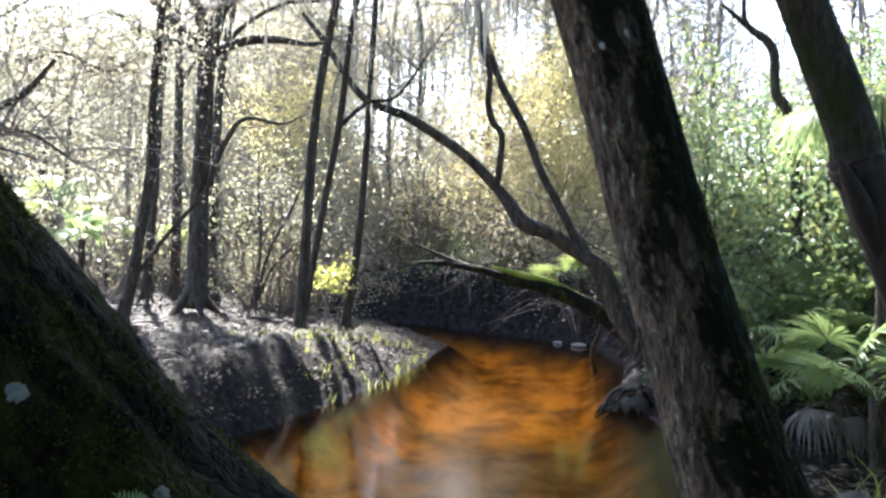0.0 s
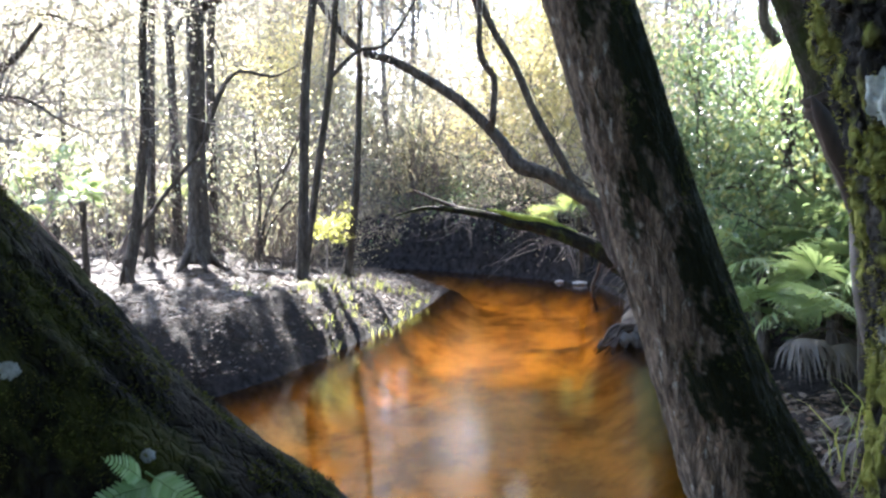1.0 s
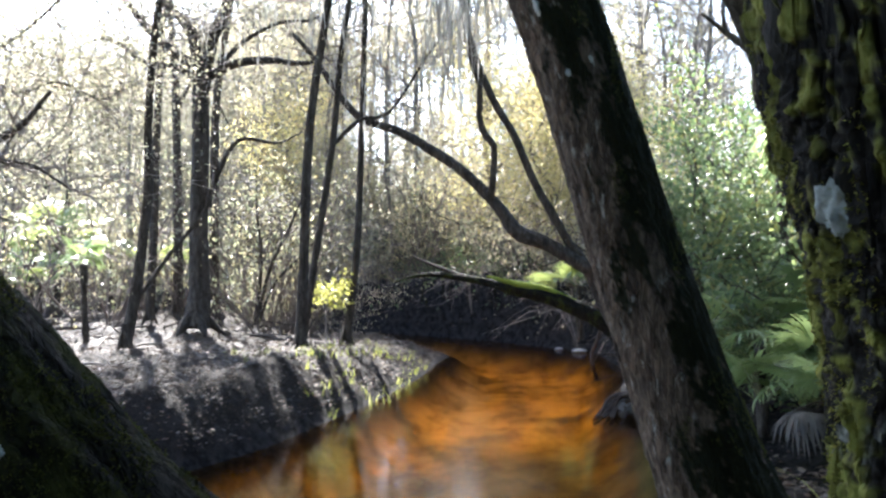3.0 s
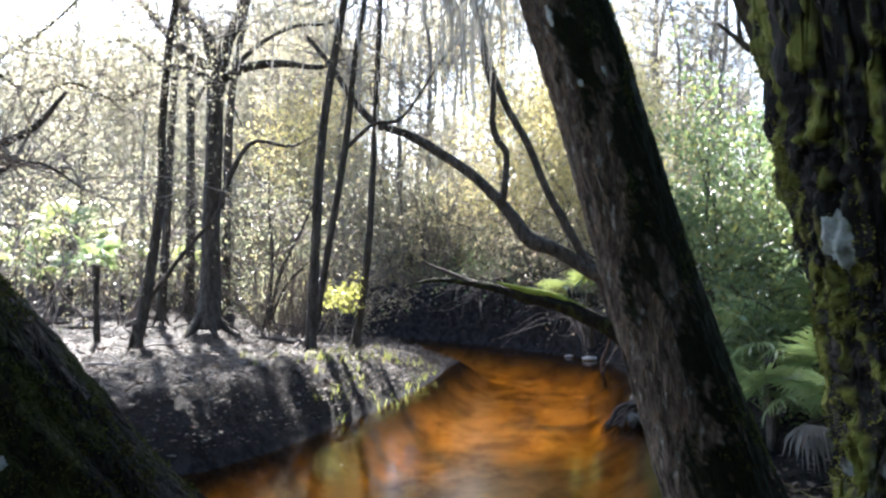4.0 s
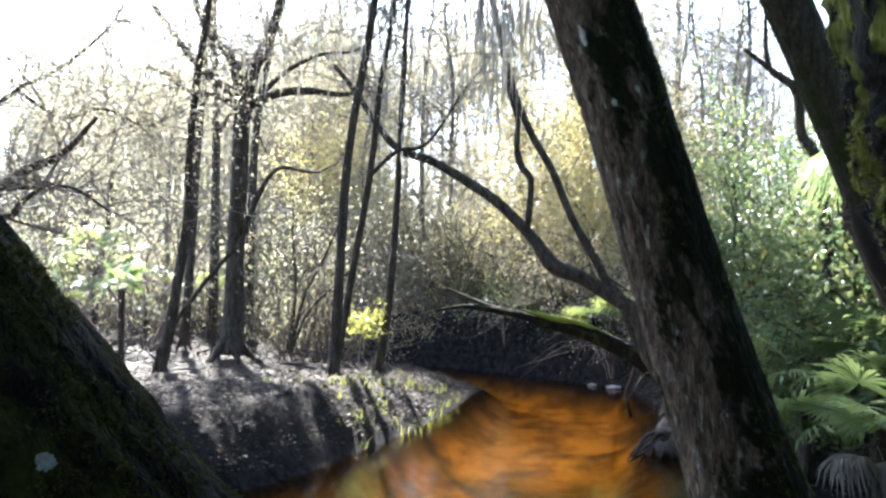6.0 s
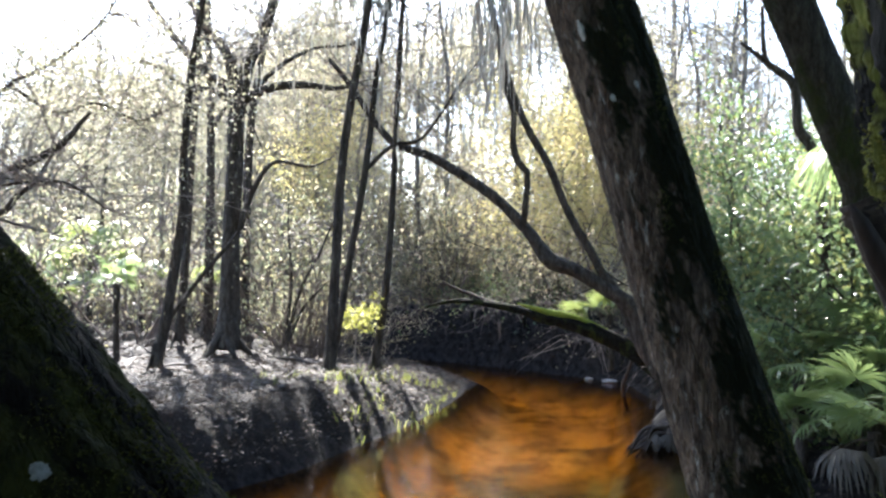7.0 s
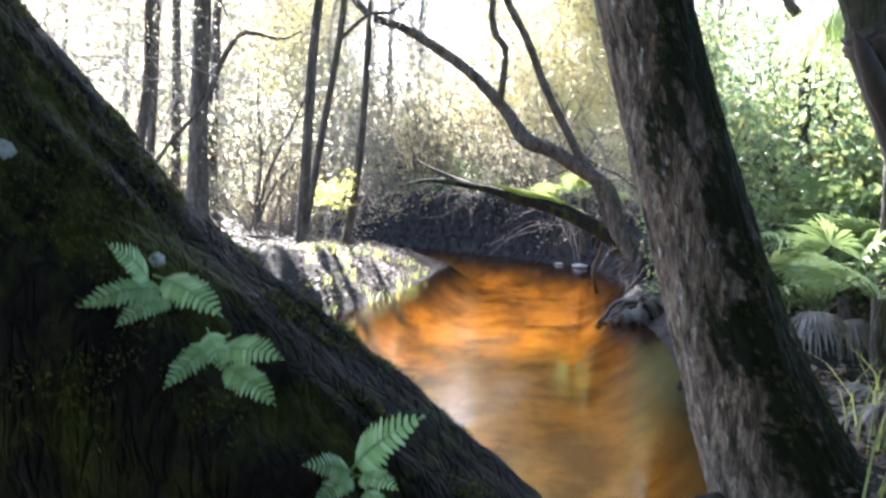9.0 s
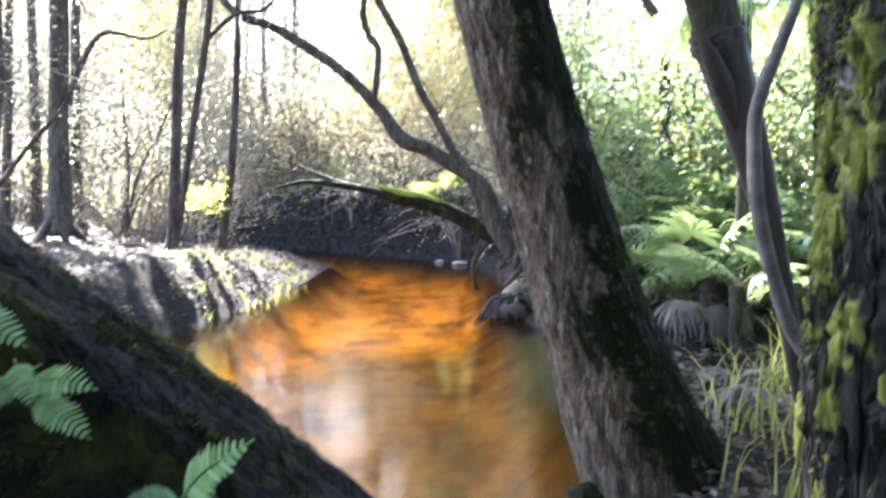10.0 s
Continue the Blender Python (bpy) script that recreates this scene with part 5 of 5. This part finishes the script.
# ---------------------------------------------------------------- small things on the ground
stub = thing("dead_twig", "thin bare twig sticking out beside a dark trunk", "twig", (-1.05, 2.4, 1.89))
g = Geo()
tube(g, [(-0.3, 0, 0.05), (0, 0, 0), (0.11, 0, -0.03), (0.23, 0, -0.06)], [0.006, 0.005, 0.004, 0.002], 12, 6, 0.2, 2, 1.0)
part("stem", g, M_TWIG, stub)

# root clump and stones at the water's edge
clump = thing("root_clump", "dark muddy root clump at the water's edge", "roots", (1.95, 9.6, 0.0))
g = Geo()
for k in range(30):
    a, f = rng.uniform(0, 6.28), rng.uniform(0.5, 1.2)
    e = np.array([math.cos(a) * 0.4 * f, math.sin(a) * 0.35 * f, -0.08])
    tube(g, [(0.05, 0, 0.2 * f), e * rng.uniform(0.3, 0.6) + (rng.normal(0, 0.05), 0, rng.uniform(0.1, 0.24)), e], [0.03, 0.022, 0.008], 8, 6, 0.3, 2, k)
part("root", g, M_DEADWOOD, clump)


def stone(at, size, material, label, seed):
    bm = bmesh.new()
    bmesh.ops.create_icosphere(bm, subdivisions=3, radius=1)
    for v in bm.verts:
        v.co *= 1 + 0.25 * noise.noise(v.co * 1.3 + Vector((seed, 0, 0)))
        v.co = Vector((v.co.x * size[0], v.co.y * size[1], v.co.z * size[2]))
    me = bpy.data.meshes.new("stone")
    bm.to_mesh(me)
    bm.free()
    me.materials.append(material)
    ob = new("stone", me)
    ob.location = at
    return tagged(ob, label, "stone", "stones at the water")


stone((2.1, 15.2, 0.03), (0.13, 0.08, 0.035), M_STONE, "pale wet stone at the foot of the bank", 1)
stone((1.8, 15.6, 0.02), (0.07, 0.05, 0.03), M_STONE, "small pale wet stone at the foot of the bank", 2)
stone((1.25, 4.32, 0.02), (0.09, 0.07, 0.06), M_BARK_L, "dark wet stone at the water's edge", 3)
stone((1.76, 6.7, 0.0), (0.1, 0.09, 0.05), M_BARK_L, "dark wet stone at the water's edge", 4)
prop = thing("forked_stick", "pale forked stick standing in the shallows", "stick", (2.1, 13.4, 0.0))
g = Geo()
tube(g, [(0.06, -0.3, 0.7), (0.02, -0.2, 0.42), (-0.04, 0.0, 0.15), (0.06, 0.15, -0.25)], [0.02, 0.028, 0.03, 0.025], 14, 8, 0.15, 2, 1.0)
part("stem", g, M_DEADWOOD, prop)

# twigs lying on the bank
TWIGS = []
for k in range(4):
    ob = thing("fallen_twig", "thin dead twig lying on the leaf litter", "twig", (0, 0, 0), "fallen twigs")
    g = Geo()
    ln = rng.uniform(0.5, 1.1)
    tube(g, [(-ln / 2, 0, 0.02), (-ln / 6, rng.normal(0, 0.05), 0.05), (ln / 6, rng.normal(0, 0.06), 0.03), (ln / 2, 0, 0.06)], [0.014, 0.012, 0.008, 0.003], 12, 6, 0.2, 2, k)
    tube(g, [(0, 0, 0.03), (ln * 0.2, 0.1, 0.08), (ln * 0.3, 0.2, 0.1)], [0.008, 0.006, 0.002], 6, 5)
    part("stem", g, M_TWIG, ob)
    TWIGS.append(ob)
scatter(TWIGS, [(rng.uniform(-7, -1.9), rng.uniform(8.8, 14.5)) for _ in range(36)] + [(2.7, 3.7), (2.6, 4.4), (2.6, 3.3), (2.7, 5.2), (2.9, 4.3), (2.9, 3.9), (2.6, 5.6), (3.0, 4.7), (2.8, 4.9), (2.7, 3.4)], 0.7, 1.5)
BOUGHS = []
for k in range(3):
    ob = thing("fallen_bough", "dark dead bough lying on the leaf-covered bank", "branch", (0, 0, 0), "fallen boughs")
    g = Geo()
    ln = rng.uniform(1.6, 2.6)
    mid = [(-ln / 2, 0, 0.02), (-ln / 5, rng.normal(0, 0.12), 0.09), (ln / 6, rng.normal(0, 0.15), 0.06), (ln / 2, rng.normal(0, 0.1), 0.16)]
    tube(g, mid, [0.055, 0.045, 0.035, 0.012], 24, 9, 0.2, 2, k)
    part("stem", g, M_DEADWOOD, ob)
    for f in (1, 2):
        g = Geo()
        q = np.array(mid[f])
        tube(g, [q, q + (0.2, rng.normal(0, 0.2), 0.16), q + (0.5, rng.normal(0, 0.3), 0.3)], [0.022, 0.016, 0.005], 10, 6, 0.2, 2, k)
        part("limb", g, M_DEADWOOD, ob)
    BOUGHS.append(ob)
scatter(BOUGHS, [(-7.4, 15.4), (-6.0, 14.6), (-5.2, 15.8), (-8.6, 14.2), (-3.2, 14.6), (-6.8, 12.6), (-4.9, 12.9), (-2.6, 14.3), (-7.6, 17.2), (-4.0, 17.4)], 0.7, 1.1)
up_twig = thing("standing_twig", "thin branched twig standing out of the bank", "twig", (-2.75, 8.2, 0.55))
g = Geo()
tube(g, [(0, 0, -0.05), (0.12, 0, 0.15), (0.2, 0, 0.3)], [0.01, 0.008, 0.003], 8, 6, 0.2, 2, 3.0)
tube(g, [(0.1, 0, 0.12), (0.05, 0, 0.22), (0.06, 0, 0.32)], [0.006, 0.004, 0.002], 6, 5)
part("stem", g, M_TWIG, up_twig)

# clods and lumps on the slope of the bank
ico = bmesh.new()
bmesh.ops.create_icosphere(ico, subdivisions=1, radius=1)
ico_v, ico_f = np.array([v.co[:] for v in ico.verts]), [[v.index for v in f.verts] for f in ico.faces]
ico.free()
g = Geo()
cx, cy = rng.uniform(-4, 0.1, 5200), rng.uniform(6.6, 14.6, 5200)
cz, wet, d = ground_height(cx, cy)
for k in np.flatnonzero(~wet & (d < 1.3) & (d > 0.03) & (cx < 0.2))[:260]:
    size = rng.uniform(0.008, 0.035) * np.array([1.5, 1.0, 0.45])
    z = cz[k] + roughness(cx[k], cy[k], False, d[k])
    a = rng.uniform(0, 6.28)
    v = ico_v * (1 + rng.uniform(-0.25, 0.25, (len(ico_v), 1))) * size
    v = np.stack([v[:, 0] * math.cos(a) - v[:, 1] * math.sin(a), v[:, 0] * math.sin(a) + v[:, 1] * math.cos(a), v[:, 2]], -1)
    g.add(v + (cx[k], cy[k], z + 0.004), ico_f)
tagged(part("soil_clods", g, M_CLOD), "grey clods of earth on the bank slope", "soil", kind="stuff")

# leaf litter, grass
g = Geo()
n = 24000
lx, ly = np.r_[rng.uniform(-9, 4.5, n), rng.uniform(-4.2, 0.3, n), rng.uniform(1.2, 3.6, 6000)], np.r_[rng.uniform(2.8, 19, n), rng.uniform(6.5, 15, n), rng.uniform(2.8, 6.5, 6000)]
lz, wet, d = ground_height(lx, ly)
ok = (~wet) & (d > 0.08) & ~((lx > 1) & (ly < 7.5) & (rng.uniform(size=len(lx)) < 0.15))
lx, ly, lz, ld = lx[ok], ly[ok], lz[ok], d[ok]
for k in range(len(lx)):
    lz[k] += roughness(lx[k], ly[k], False, ld[k])
small = (lx > -4.2) & (ly > 6.5) & (ly < 15)
leaves(g, np.stack([lx, ly, lz + 0.012], -1)[small], 0.05, LEAF4, None, 1.0)
leaves(g, np.stack([lx, ly, lz + 0.012], -1)[~small], 0.075, LEAF4, None, 1.0)
v = np.concatenate(g.v)
mid = np.repeat(v.reshape(-1, 4, 3).mean(1), 4, 0)
v[:, 2] = mid[:, 2] + (v[:, 2] - mid[:, 2]) * 0.35
g.v = [v]
tagged(part("leaf_litter", g, M_LITTER, smooth=False), "brown and grey fallen leaves on the banks", "leaves", kind="stuff")


def blades(geo, centres, height, width):
    for c in centres:
        h, a, b = height * rng.uniform(0.5, 1.2), rng.uniform(0, 6.28), rng.uniform(0, 6.28)
        s = np.array([math.cos(a), math.sin(a), 0]) * width
        bend = np.array([math.cos(b), math.sin(b), 0]) * h * rng.uniform(0.2, 0.7)
        v = []
        for f in (0, 0.4, 0.75, 1):
            m = np.asarray(c) + (0, 0, h * f * (1 - 0.25 * f)) + bend * f * f
            v += [m - s * (1 - f * 0.95), m + s * (1 - f * 0.95)]
        geo.add(v, [[0, 1, 3, 2], [2, 3, 5, 4], [4, 5, 7, 6]])


g = Geo()
spots = [(rng.normal(-1.35, 0.4), rng.normal(11.6, 1.1)) for _ in range(28)] + [(rng.uniform(-.75, -.3), rng.uniform(10.6, 13.6)) for _ in range(22)] + [(rng.normal(-1.9, 0.5), rng.normal(9.8, 0.6)) for _ in range(14)]
for x, y in spots:
    z = land(x, y)
    if z > 0.02:
        blades(g, np.stack([rng.normal(x, 0.06, 9), rng.normal(y, 0.06, 9), np.full(9, z)], -1), 0.16, 0.005)
for x, y in ((-0.72, 11.0), (-0.62, 11.6), (-0.92, 10.3), (-1.35, 11.2), (-1.5, 11.9), (-1.1, 12.1)):
    blades(g, np.stack([rng.normal(x, 0.1, 8), rng.normal(y, 0.16, 8), np.full(8, max(land(x, y), 0) - 0.02)], -1), 0.22, 0.007)
for x, y in ((2.2, 4.4), (2.6, 5.2), (2.7, 4.4), (1.95, 3.9), (2.1, 4.9), (2.3, 3.6), (2.45, 4.0), (2.8, 5.6), (2.4, 4.7)):
    blades(g, np.stack([rng.normal(x, 0.13, 14), rng.normal(y, 0.13, 14), np.full(14, land(x, y))], -1), 0.6, 0.008)
tagged(part("grass", g, M_GRASS, smooth=False), "thin grass tufts on the banks", "grass", kind="stuff")
